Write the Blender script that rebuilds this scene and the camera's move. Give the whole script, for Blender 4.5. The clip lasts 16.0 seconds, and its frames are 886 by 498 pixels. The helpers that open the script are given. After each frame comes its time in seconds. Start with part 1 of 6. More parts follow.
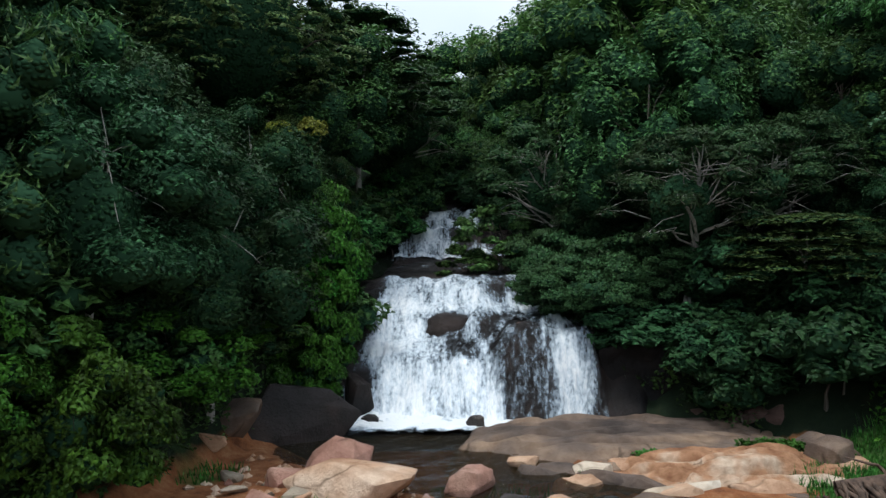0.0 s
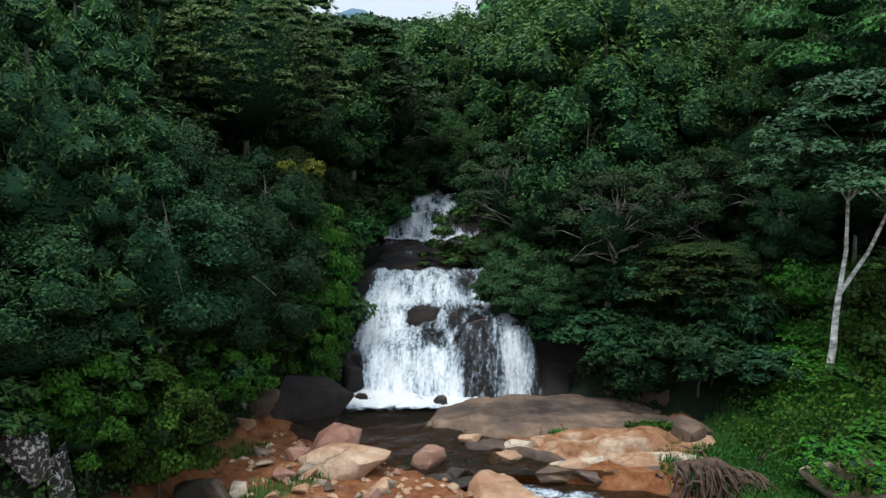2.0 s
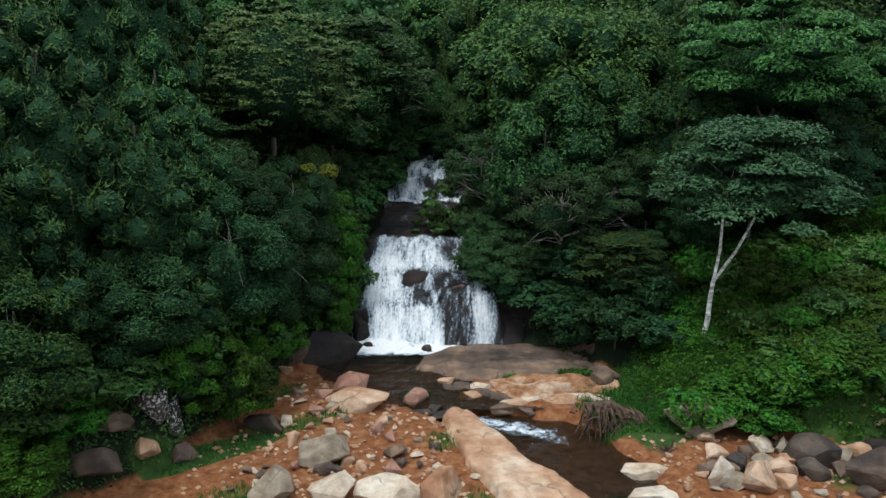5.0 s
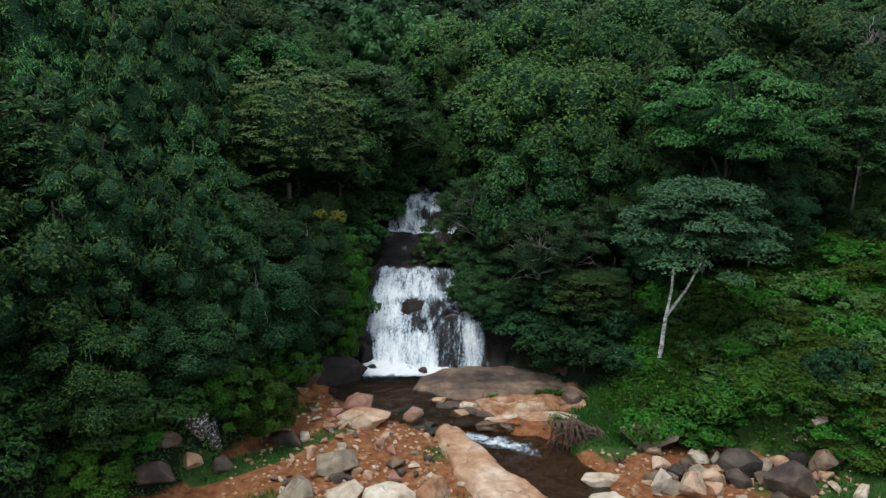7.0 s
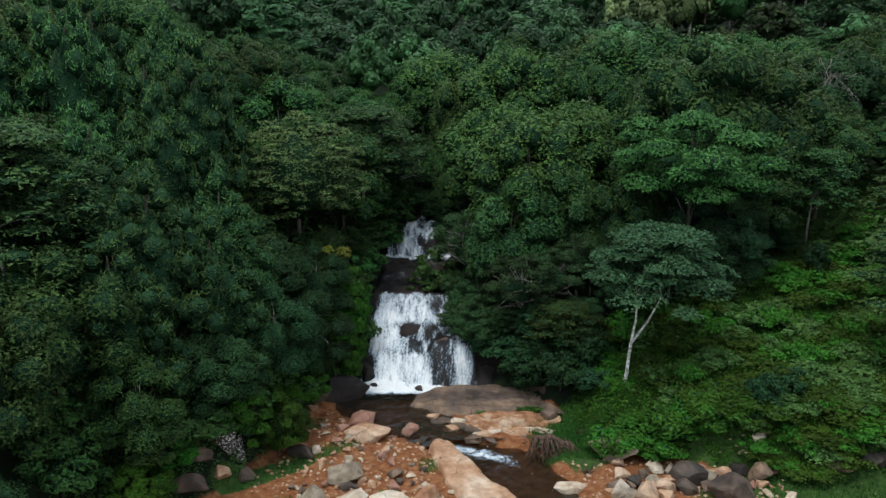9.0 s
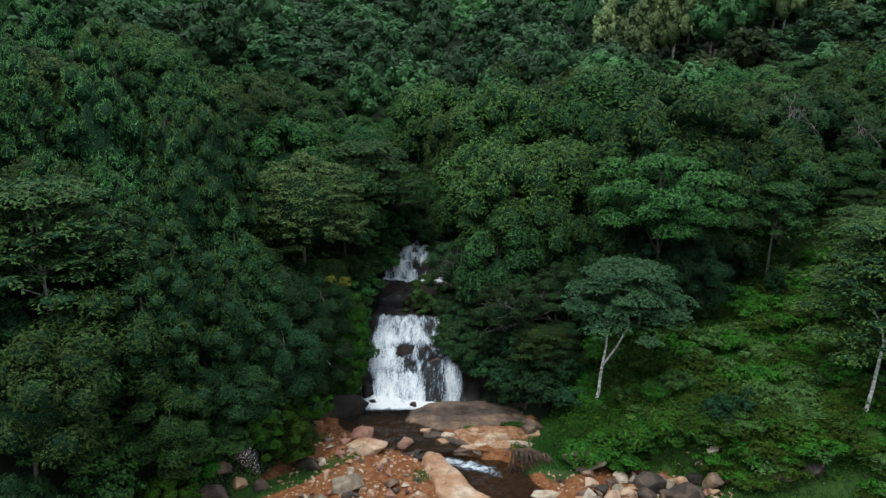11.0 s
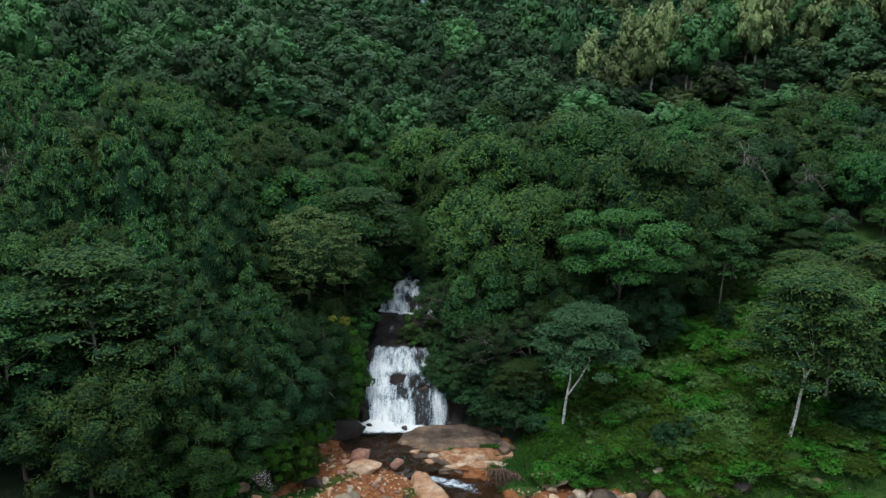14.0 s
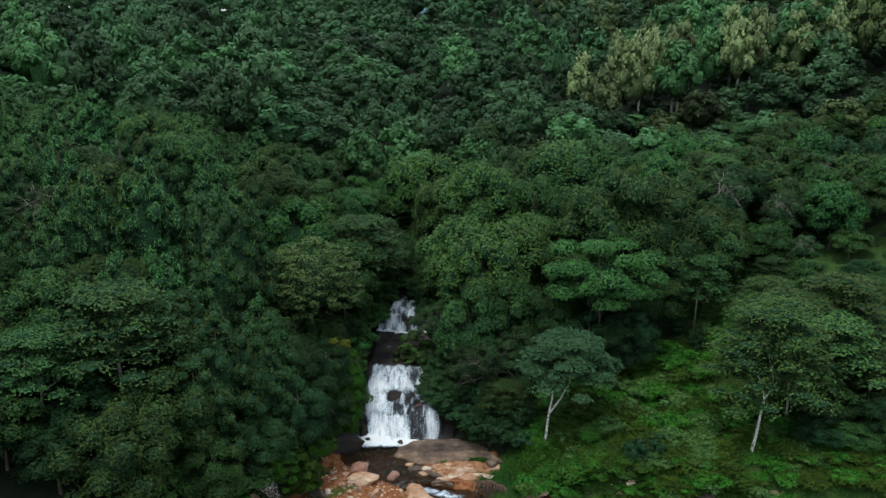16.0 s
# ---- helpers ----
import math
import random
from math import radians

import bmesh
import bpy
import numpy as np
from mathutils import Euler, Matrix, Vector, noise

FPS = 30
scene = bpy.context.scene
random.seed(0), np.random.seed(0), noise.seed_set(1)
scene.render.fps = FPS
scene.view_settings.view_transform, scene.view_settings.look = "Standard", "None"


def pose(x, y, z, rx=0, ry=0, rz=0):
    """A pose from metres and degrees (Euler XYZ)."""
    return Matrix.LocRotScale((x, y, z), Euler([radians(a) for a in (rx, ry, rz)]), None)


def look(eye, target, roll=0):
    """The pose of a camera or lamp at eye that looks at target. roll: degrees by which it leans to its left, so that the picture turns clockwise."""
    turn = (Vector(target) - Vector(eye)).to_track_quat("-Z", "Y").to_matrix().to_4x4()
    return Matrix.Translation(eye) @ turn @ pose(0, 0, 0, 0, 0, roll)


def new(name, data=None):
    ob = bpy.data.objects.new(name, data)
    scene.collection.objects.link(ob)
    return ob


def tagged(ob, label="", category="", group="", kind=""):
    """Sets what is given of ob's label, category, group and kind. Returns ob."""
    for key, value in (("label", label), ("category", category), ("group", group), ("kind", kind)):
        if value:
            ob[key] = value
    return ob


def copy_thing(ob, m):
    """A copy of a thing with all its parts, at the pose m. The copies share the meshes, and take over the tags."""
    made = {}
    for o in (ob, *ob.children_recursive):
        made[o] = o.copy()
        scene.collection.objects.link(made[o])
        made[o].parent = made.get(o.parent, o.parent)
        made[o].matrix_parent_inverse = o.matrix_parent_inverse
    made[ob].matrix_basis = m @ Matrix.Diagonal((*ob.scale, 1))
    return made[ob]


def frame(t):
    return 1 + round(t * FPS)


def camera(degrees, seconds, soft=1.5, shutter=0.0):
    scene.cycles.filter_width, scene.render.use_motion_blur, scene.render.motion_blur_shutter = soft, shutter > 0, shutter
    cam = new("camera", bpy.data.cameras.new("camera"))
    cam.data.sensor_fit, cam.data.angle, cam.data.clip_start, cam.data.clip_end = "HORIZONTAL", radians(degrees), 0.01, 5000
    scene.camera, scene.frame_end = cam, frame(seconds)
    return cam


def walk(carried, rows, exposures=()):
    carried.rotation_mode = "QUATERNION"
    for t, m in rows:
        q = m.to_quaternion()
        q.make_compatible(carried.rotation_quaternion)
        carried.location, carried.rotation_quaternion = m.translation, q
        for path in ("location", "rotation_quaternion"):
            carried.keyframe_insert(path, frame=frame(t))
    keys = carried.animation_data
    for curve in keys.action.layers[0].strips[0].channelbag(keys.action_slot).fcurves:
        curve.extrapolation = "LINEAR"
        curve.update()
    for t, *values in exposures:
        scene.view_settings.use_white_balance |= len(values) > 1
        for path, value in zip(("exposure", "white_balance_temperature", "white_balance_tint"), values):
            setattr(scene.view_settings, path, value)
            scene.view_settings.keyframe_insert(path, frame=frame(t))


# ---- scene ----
cam = camera(55.7, 16.0, soft=1.45)
METRES, EYE, TILT, LEAN, TURN = 60.0, 5.48, 0.0, 0.0, 0.0
ROWS = [
    (0.0, 0.0, 0.0, 0.0, -0.0, 0.0, 0.0),
    (0.5, 0.0042, -0.0314, 0.0188, -0.01, -0.05, 0.0),
    (1.0, 0.0094, -0.0623, 0.0374, -0.0, -0.33, -0.0),
    (1.5, 0.0143, -0.0946, 0.0556, 0.02, -2.66, 0.01),
    (2.0, 0.0187, -0.124, 0.0723, 0.06, -6.0, 0.01),
    (2.5, 0.0228, -0.1534, 0.0903, 0.09, -6.32, 0.01),
    (3.0, 0.0257, -0.1809, 0.107, 0.12, -6.44, -0.01),
    (3.5, 0.0279, -0.2097, 0.1243, 0.15, -6.54, -0.04),
    (4.0, 0.0295, -0.2373, 0.1409, 0.17, -9.14, -0.09),
    (4.2, 0.0301, -0.2481, 0.1478, 0.17, -10.98, -0.1),
    (4.5, 0.0312, -0.2642, 0.1582, 0.18, -13.1, -0.12),
    (5.0, 0.0329, -0.2911, 0.1756, 0.2, -13.42, -0.16),
    (6.5, 0.0377, -0.3708, 0.2281, 0.22, -13.69, -0.21),
    (7.0, 0.0391, -0.3962, 0.245, 0.19, -13.82, -0.2),
    (7.5, 0.0403, -0.4223, 0.2629, 0.17, -13.93, -0.21),
    (8.0, 0.041, -0.447, 0.28, 0.09, -13.98, -0.23),
    (8.5, 0.0421, -0.4725, 0.2979, 0.05, -14.11, -0.24),
    (9.0, 0.043, -0.4961, 0.3152, -0.02, -14.18, -0.26),
    (11.5, 0.0539, -0.6138, 0.4015, -0.19, -14.45, -0.17),
    (12.0, 0.0568, -0.6375, 0.4195, -0.2, -14.48, -0.15),
    (12.5, 0.0598, -0.6597, 0.4368, -0.22, -14.5, -0.15),
    (13.0, 0.0627, -0.6832, 0.455, -0.24, -14.54, -0.14),
    (13.5, 0.0655, -0.7056, 0.4722, -0.24, -14.55, -0.12),
    (14.0, 0.0684, -0.7292, 0.4905, -0.25, -14.56, -0.11),
    (14.5, 0.0707, -0.7516, 0.508, -0.25, -14.57, -0.13),
    (15.0, 0.0724, -0.7748, 0.5265, -0.29, -14.6, -0.16),
    (15.5, 0.0738, -0.7975, 0.5443, -0.34, -14.59, -0.2),
    (16.0, 0.0753, -0.8209, 0.563, -0.38, -14.61, -0.24),
]
walk(cam, [(t, pose(0, 0, EYE, TILT, LEAN, TURN) @ pose(METRES * x, METRES * y, METRES * z, 90 + pitch, roll, yaw)) for t, x, y, z, yaw, pitch, roll in ROWS],
     exposures=[(0, 0.58, 6050, 8), (3, 0.55, 6250, 8), (7, 0.33, 6250, 8), (16, 0.28, 6250, 7)])

# ---- light ----
world = bpy.data.worlds.new("overcast_sky")
scene.world = world
world.use_nodes = True
wn, wl = world.node_tree.nodes, world.node_tree.links
wn.clear()
SUN_EL, SUN_ROT = radians(70), radians(225)
sky = wn.new("ShaderNodeTexSky")
sky.sky_type, sky.sun_disc = "NISHITA", False
sky.sun_elevation, sky.sun_rotation = SUN_EL, SUN_ROT
bg_sky = wn.new("ShaderNodeBackground")
bg_sky.inputs["Strength"].default_value = 0.1
wl.new(sky.outputs[0], bg_sky.inputs[0])
# cloud cover over the whole dome
tc = wn.new("ShaderNodeTexCoord")
cn = wn.new("ShaderNodeTexNoise")
cn.inputs["Scale"].default_value, cn.inputs["Detail"].default_value = 3.0, 6.0
wl.new(tc.outputs["Generated"], cn.inputs["Vector"])
cr = wn.new("ShaderNodeValToRGB")
cr.color_ramp.elements[0].position, cr.color_ramp.elements[0].color = 0.3, (0.80, 0.88, 0.96, 1)
cr.color_ramp.elements[1].position, cr.color_ramp.elements[1].color = 0.62, (0.95, 0.99, 1.04, 1)
wl.new(cn.outputs[0], cr.inputs[0])
bg_cloud = wn.new("ShaderNodeBackground")
# an overcast dome is brighter overhead than at the skyline
sx = wn.new("ShaderNodeSeparateXYZ")
wl.new(tc.outputs["Generated"], sx.inputs[0])
rise = wn.new("ShaderNodeMapRange")
rise.inputs["From Min"].default_value, rise.inputs["From Max"].default_value = 0.1, 1.0
rise.inputs["To Min"].default_value, rise.inputs["To Max"].default_value = 0.60, 1.45
wl.new(sx.outputs[2], rise.inputs["Value"])
wl.new(rise.outputs[0], bg_cloud.inputs["Strength"])
wl.new(cr.outputs[0], bg_cloud.inputs[0])
mixw = wn.new("ShaderNodeMixShader")
mixw.inputs[0].default_value = 0.88
wl.new(bg_sky.outputs[0], mixw.inputs[1])
wl.new(bg_cloud.outputs[0], mixw.inputs[2])
wo = wn.new("ShaderNodeOutputWorld")
wl.new(mixw.outputs[0], wo.inputs[0])

sun = new("sun", bpy.data.lights.new("sun", "SUN"))
sun.data.energy, sun.data.angle, sun.data.color = 1.5, radians(12), (1.0, 0.95, 0.87)
sun.matrix_world = look((0, 0, 200), (0 - 200 * math.cos(SUN_EL) * math.sin(SUN_ROT), -200 * math.cos(SUN_EL) * math.cos(SUN_ROT), 200 - 200 * math.sin(SUN_EL)))

# ---- materials ----
def material(name):
    m = bpy.data.materials.new(name)
    m.use_nodes = True
    m.node_tree.nodes.clear()
    return m, m.node_tree.nodes, m.node_tree.links


def noise_node(n, l, vec, scale, detail=4.0, rough=0.55):
    t = n.new("ShaderNodeTexNoise")
    t.inputs["Scale"].default_value, t.inputs["Detail"].default_value = scale, detail
    t.inputs["Roughness"].default_value = rough
    l.new(vec, t.inputs["Vector"])
    return t.outputs[0]


def ramp(n, l, fac, stops):
    r = n.new("ShaderNodeValToRGB")
    e = r.color_ramp.elements
    while len(e) < len(stops):
        e.new(0.5)
    for i, (p, c) in enumerate(stops):
        e[i].position, e[i].color = p, (*c, 1)
    l.new(fac, r.inputs[0])
    return r.outputs[0]


def mix_col(n, l, fac, a, b, mode="MIX"):
    m = n.new("ShaderNodeMix")
    m.data_type, m.blend_type = "RGBA", mode
    if isinstance(fac, float):
        m.inputs[0].default_value = fac
    else:
        l.new(fac, m.inputs[0])
    for s, v in ((6, a), (7, b)):
        if isinstance(v, tuple):
            m.inputs[s].default_value = (*v, 1)
        else:
            l.new(v, m.inputs[s])
    return m.outputs[2]


def calc(n, l, op, a, b=0.5, c=0.5):
    m = n.new("ShaderNodeMath")
    m.operation = op
    for i, v in enumerate((a, b, c)):
        if isinstance(v, (int, float)):
            m.inputs[i].default_value = v
        else:
            l.new(v, m.inputs[i])
    return m.outputs[0]


def finish(n, l, shader):
    o = n.new("ShaderNodeOutputMaterial")
    l.new(shader, o.inputs[0])


def principled(n, l, col, rough=0.8, bump=None, bump_dist=0.02, bump_strength=0.6, spec=0.4):
    p = n.new("ShaderNodeBsdfPrincipled")
    if isinstance(col, tuple):
        p.inputs["Base Color"].default_value = (*col, 1)
    else:
        l.new(col, p.inputs["Base Color"])
    if isinstance(rough, float):
        p.inputs["Roughness"].default_value = rough
    else:
        l.new(rough, p.inputs["Roughness"])
    p.inputs["Specular IOR Level"].default_value = spec
    if bump is not None:
        b = n.new("ShaderNodeBump")
        b.inputs["Distance"].default_value, b.inputs["Strength"].default_value = bump_dist, bump_strength
        l.new(bump, b.inputs["Height"])
        l.new(b.outputs[0], p.inputs["Normal"])
    return p.outputs[0]


def leaf_material(name, dark, light, tint=0.05, rough=0.5, shine=0.12, grain=7.5):
    """Leaves: each spray and each tree has its own shade; small leaflets show within a spray; light passes through a little."""
    m, n, l = material(name)
    g = n.new("ShaderNodeNewGeometry")
    oi = n.new("ShaderNodeObjectInfo")
    at = n.new("ShaderNodeAttribute")
    at.attribute_name = "tone"
    tc = n.new("ShaderNodeTexCoord")
    col = mix_col(n, l, calc(n, l, "MULTIPLY_ADD", g.outputs["Random Per Island"], 0.46, 0.245), dark, light)
    h = n.new("ShaderNodeHueSaturation")
    l.new(calc(n, l, "MULTIPLY_ADD", oi.outputs["Random"], tint, 0.5 - tint / 2), h.inputs["Hue"])
    value = calc(n, l, "MULTIPLY_ADD", oi.outputs["Random"], 0.9, 0.5)
    cell = n.new("ShaderNodeTexVoronoi")
    cell.inputs["Scale"].default_value = grain
    l.new(tc.outputs["Object"], cell.inputs["Vector"])
    shade = n.new("ShaderNodeSeparateColor")
    l.new(cell.outputs["Color"], shade.inputs[0])
    # colour darkens towards leaflet rims, painting the shade in the gaps between them
    leaflet = calc(n, l, "MULTIPLY", calc(n, l, "MULTIPLY_ADD", shade.outputs[0], 0.7, 0.72), calc(n, l, "MULTIPLY_ADD", cell.outputs["Distance"], -1.1, 1.45))
    fleck = calc(n, l, "MAXIMUM", leaflet, 0.15)
    l.new(calc(n, l, "MULTIPLY", calc(n, l, "ADD", value, at.outputs["Fac"]), fleck), h.inputs["Value"])
    l.new(col, h.inputs["Color"])
    h.inputs["Fac"].default_value = 1.0
    blotch = noise_node(n, l, tc.outputs["Object"], 0.6, 2.0)
    col2 = mix_col(n, l, ramp(n, l, blotch, [(0.42, (0, 0, 0)), (0.75, (0.4, 0.4, 0.4))]), h.outputs[0], tuple(min(1, c * 1.25) for c in light), "MIX")
    p = principled(n, l, col2, rough, leaflet, 0.12, 0.8, shine)
    t = n.new("ShaderNodeBsdfTranslucent")
    l.new(col2, t.inputs[0])
    ms = n.new("ShaderNodeMixShader")
    ms.inputs[0].default_value = 0.16
    l.new(p, ms.inputs[1])
    l.new(t.outputs[0], ms.inputs[2])
    finish(n, l, ms.outputs[0])
    return m


def core_shade_material():
    """Shade inside a crown painted as dark green: small overlapping leaves with dark gaps."""
    m, n, l = material("crown_core_shade")
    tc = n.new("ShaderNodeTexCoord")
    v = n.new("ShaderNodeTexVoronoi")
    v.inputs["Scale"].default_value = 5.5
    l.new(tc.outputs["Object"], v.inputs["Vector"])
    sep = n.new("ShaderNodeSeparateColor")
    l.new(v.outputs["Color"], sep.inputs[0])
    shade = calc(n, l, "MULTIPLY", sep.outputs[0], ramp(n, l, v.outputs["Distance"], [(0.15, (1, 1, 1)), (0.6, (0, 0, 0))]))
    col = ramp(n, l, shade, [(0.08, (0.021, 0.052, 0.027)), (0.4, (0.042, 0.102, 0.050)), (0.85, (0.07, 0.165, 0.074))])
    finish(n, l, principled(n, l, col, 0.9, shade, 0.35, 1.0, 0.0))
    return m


def bark_material(name, a, b, scale=3.0, rise=0.35):
    m, n, l = material(name)
    tc = n.new("ShaderNodeTexCoord")
    mp = n.new("ShaderNodeMapping")
    mp.inputs["Scale"].default_value = (1, 1, rise)
    l.new(tc.outputs["Object"], mp.inputs[0])
    f = noise_node(n, l, mp.outputs[0], scale, 6.0, 0.65)
    col = ramp(n, l, f, [(0.35, a), (0.62, b)])
    f2 = noise_node(n, l, mp.outputs[0], scale * 9, 4.0)
    finish(n, l, principled(n, l, col, 0.9, f2, 0.03))
    return m


def rock_material(name, a, b, c, scale=1.0, rough=0.85, lichen=0.0, shine=0.25):
    """Weathered stone: broad stain, mid mottling, fine grain, cracks."""
    m, n, l = material(name)
    tc = n.new("ShaderNodeTexCoord")
    vec = tc.outputs["Object"]
    oi = n.new("ShaderNodeObjectInfo")
    off = n.new("ShaderNodeVectorMath")
    off.operation = "ADD"
    cx = n.new("ShaderNodeCombineXYZ")
    l.new(calc(n, l, "MULTIPLY", oi.outputs["Random"], 37.0), cx.inputs[0])
    l.new(vec, off.inputs[0])
    l.new(cx.outputs[0], off.inputs[1])
    vec = off.outputs[0]
    broad = noise_node(n, l, vec, 0.45 * scale, 3.0, 0.6)
    mid = noise_node(n, l, vec, 2.3 * scale, 6.0, 0.65)
    fine = noise_node(n, l, vec, 22 * scale, 5.0, 0.7)
    base = ramp(n, l, broad, [(0.34, a), (0.5, b), (0.66, c)])
    col = mix_col(n, l, ramp(n, l, mid, [(0.36, (0.0, 0.0, 0.0)), (0.6, (1, 1, 1))]), mix_col(n, l, 1.0, base, (0.66, 0.62, 0.58), "MULTIPLY"), base)
    col = mix_col(n, l, calc(n, l, "MULTIPLY", fine, 0.55), col, mix_col(n, l, 1.0, col, (0.6, 0.57, 0.54), "MULTIPLY"))
    v = n.new("ShaderNodeTexVoronoi")
    v.feature = "DISTANCE_TO_EDGE"
    v.inputs["Scale"].default_value = 0.4 * scale
    dv = n.new("ShaderNodeVectorMath")
    dv.operation = "MULTIPLY_ADD"
    l.new(vec, dv.inputs[0])
    dv.inputs[1].default_value = (1, 1, 1)
    nv = n.new("ShaderNodeTexNoise")
    nv.inputs["Scale"].default_value = 1.3 * scale
    l.new(vec, nv.inputs["Vector"])
    l.new(nv.outputs["Color"], dv.inputs[2])
    l.new(dv.outputs[0], v.inputs["Vector"])
    crack = ramp(n, l, v.outputs["Distance"], [(0.0, (0.3, 0.28, 0.26)), (0.02, (1, 1, 1))])
    where = ramp(n, l, noise_node(n, l, vec, 0.9 * scale, 2.0), [(0.52, (0, 0, 0)), (0.62, (0.8, 0.8, 0.8))])
    col = mix_col(n, l, where, col, mix_col(n, l, 1.0, col, crack, "MULTIPLY"))
    if lichen > 0:
        li = noise_node(n, l, vec, 7.5 * scale, 9.0, 0.75)
        col = mix_col(n, l, ramp(n, l, li, [(0.56 - lichen * 0.1, (0, 0, 0)), (0.6 - lichen * 0.1, (1, 1, 1))]), col, (0.62, 0.62, 0.6))
    r = rough
    h = calc(n, l, "ADD", calc(n, l, "MULTIPLY", mid, 0.8), calc(n, l, "MULTIPLY", fine, 0.25))
    finish(n, l, principled(n, l, col, r, h, 0.16, 0.9, shine))
    return m


LEAF_DARK = leaf_material("leaf_deep_green", (0.020, 0.052, 0.018), (0.080, 0.156, 0.037))
LEAF_MID = leaf_material("leaf_mid_green", (0.020, 0.069, 0.024), (0.091, 0.216, 0.048))
LEAF_OLIVE = leaf_material("leaf_olive", (0.029, 0.081, 0.028), (0.116, 0.204, 0.049))
LEAF_GREY = leaf_material("leaf_grey_green", (0.023, 0.067, 0.026), (0.086, 0.171, 0.047))
CORE_SHADE = core_shade_material()
LEAF_PALE = leaf_material("leaf_pale_olive", (0.054, 0.110, 0.035), (0.176, 0.244, 0.078))
LEAF_FRESH = leaf_material("leaf_fresh_green", (0.029, 0.084, 0.026), (0.120, 0.239, 0.051))
LEAF_FEATHER = leaf_material("leaf_feathery_grey_green", (0.020, 0.056, 0.026), (0.068, 0.136, 0.056))
LEAF_VINE = leaf_material("leaf_vine_green", (0.021, 0.063, 0.009), (0.085, 0.177, 0.022))
# blackish green that also carries the deep shade of growth beside the falls
LEAF_DEEP_SHADE = leaf_material("leaf_shade_blackish_green", (0.009, 0.034, 0.013), (0.040, 0.104, 0.034))
LEAF_DULL = leaf_material("leaf_dull_green", (0.016, 0.044, 0.017), (0.062, 0.123, 0.043))
LEAF_PINE = leaf_material("needle_green", (0.034, 0.108, 0.043), (0.150, 0.312, 0.079), grain=13.0)
# the next four hillside greens have distance haze mixed into the leaf colour
HAZE_PINE = leaf_material("needle_haze_green", (0.028, 0.072, 0.029), (0.053, 0.135, 0.054), grain=3.0)
HAZE_DARK = leaf_material("leaf_haze_green", (0.027, 0.061, 0.026), (0.051, 0.116, 0.049), grain=3.0)
HAZE_MID = leaf_material("leaf_haze_mid_green", (0.036, 0.080, 0.028), (0.069, 0.151, 0.053), grain=3.0)
HAZE_OLIVE = leaf_material("leaf_haze_olive", (0.044, 0.076, 0.026), (0.082, 0.143, 0.049), grain=3.0)
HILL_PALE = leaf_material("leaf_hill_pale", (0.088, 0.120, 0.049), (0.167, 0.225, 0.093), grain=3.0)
LEAF_YELLOW = leaf_material("leaf_yellow", (0.120, 0.180, 0.020), (0.270, 0.300, 0.050))
LEAF_BRIGHT = leaf_material("leaf_bright_green", (0.019, 0.075, 0.009), (0.073, 0.187, 0.020))
LEAF_GRASS = leaf_material("grass_blade_green", (0.025, 0.100, 0.017), (0.066, 0.180, 0.030))
BARK = bark_material("bark_dark", (0.05, 0.04, 0.03), (0.14, 0.12, 0.10))
BARK_GREY = bark_material("bark_grey", (0.16, 0.15, 0.13), (0.36, 0.34, 0.31))
BARK_WHITE = bark_material("bark_white", (0.2, 0.19, 0.17), (0.86, 0.85, 0.82), 2.6, 2.4)
DRIFT = bark_material("driftwood", (0.03, 0.019, 0.013), (0.11, 0.07, 0.048), 5.0)
ROCK_SLAB = rock_material("rock_grey_brown", (0.06, 0.048, 0.043), (0.15, 0.112, 0.09), (0.30, 0.21, 0.145), 0.8)
ROCK_TAN = rock_material("rock_tan", (0.38, 0.20, 0.115), (0.55, 0.36, 0.235), (0.66, 0.52, 0.40), 0.9)
ROCK_ORANGE = rock_material("rock_orange", (0.27, 0.125, 0.062), (0.47, 0.26, 0.145), (0.68, 0.56, 0.43), 1.7)
ROCK_PINK = rock_material("rock_pink", (0.30, 0.15, 0.11), (0.38, 0.21, 0.16), (0.42, 0.27, 0.21), 0.9)
ROCK_GREY = rock_material("rock_grey", (0.19, 0.16, 0.125), (0.33, 0.28, 0.215), (0.50, 0.43, 0.33), 1.0)
ROCK_DARK = rock_material("rock_dark", (0.024, 0.022, 0.021), (0.055, 0.048, 0.042), (0.12, 0.09, 0.07), 0.9, 0.6)
ROCK_WHITE = rock_material("rock_pale", (0.50, 0.40, 0.29), (0.66, 0.56, 0.44), (0.74, 0.68, 0.58), 1.0)
ROCK_LICHEN = rock_material("rock_lichen", (0.03, 0.03, 0.033), (0.06, 0.06, 0.06), (0.12, 0.11, 0.10), 1.0, 0.8, 0.3)


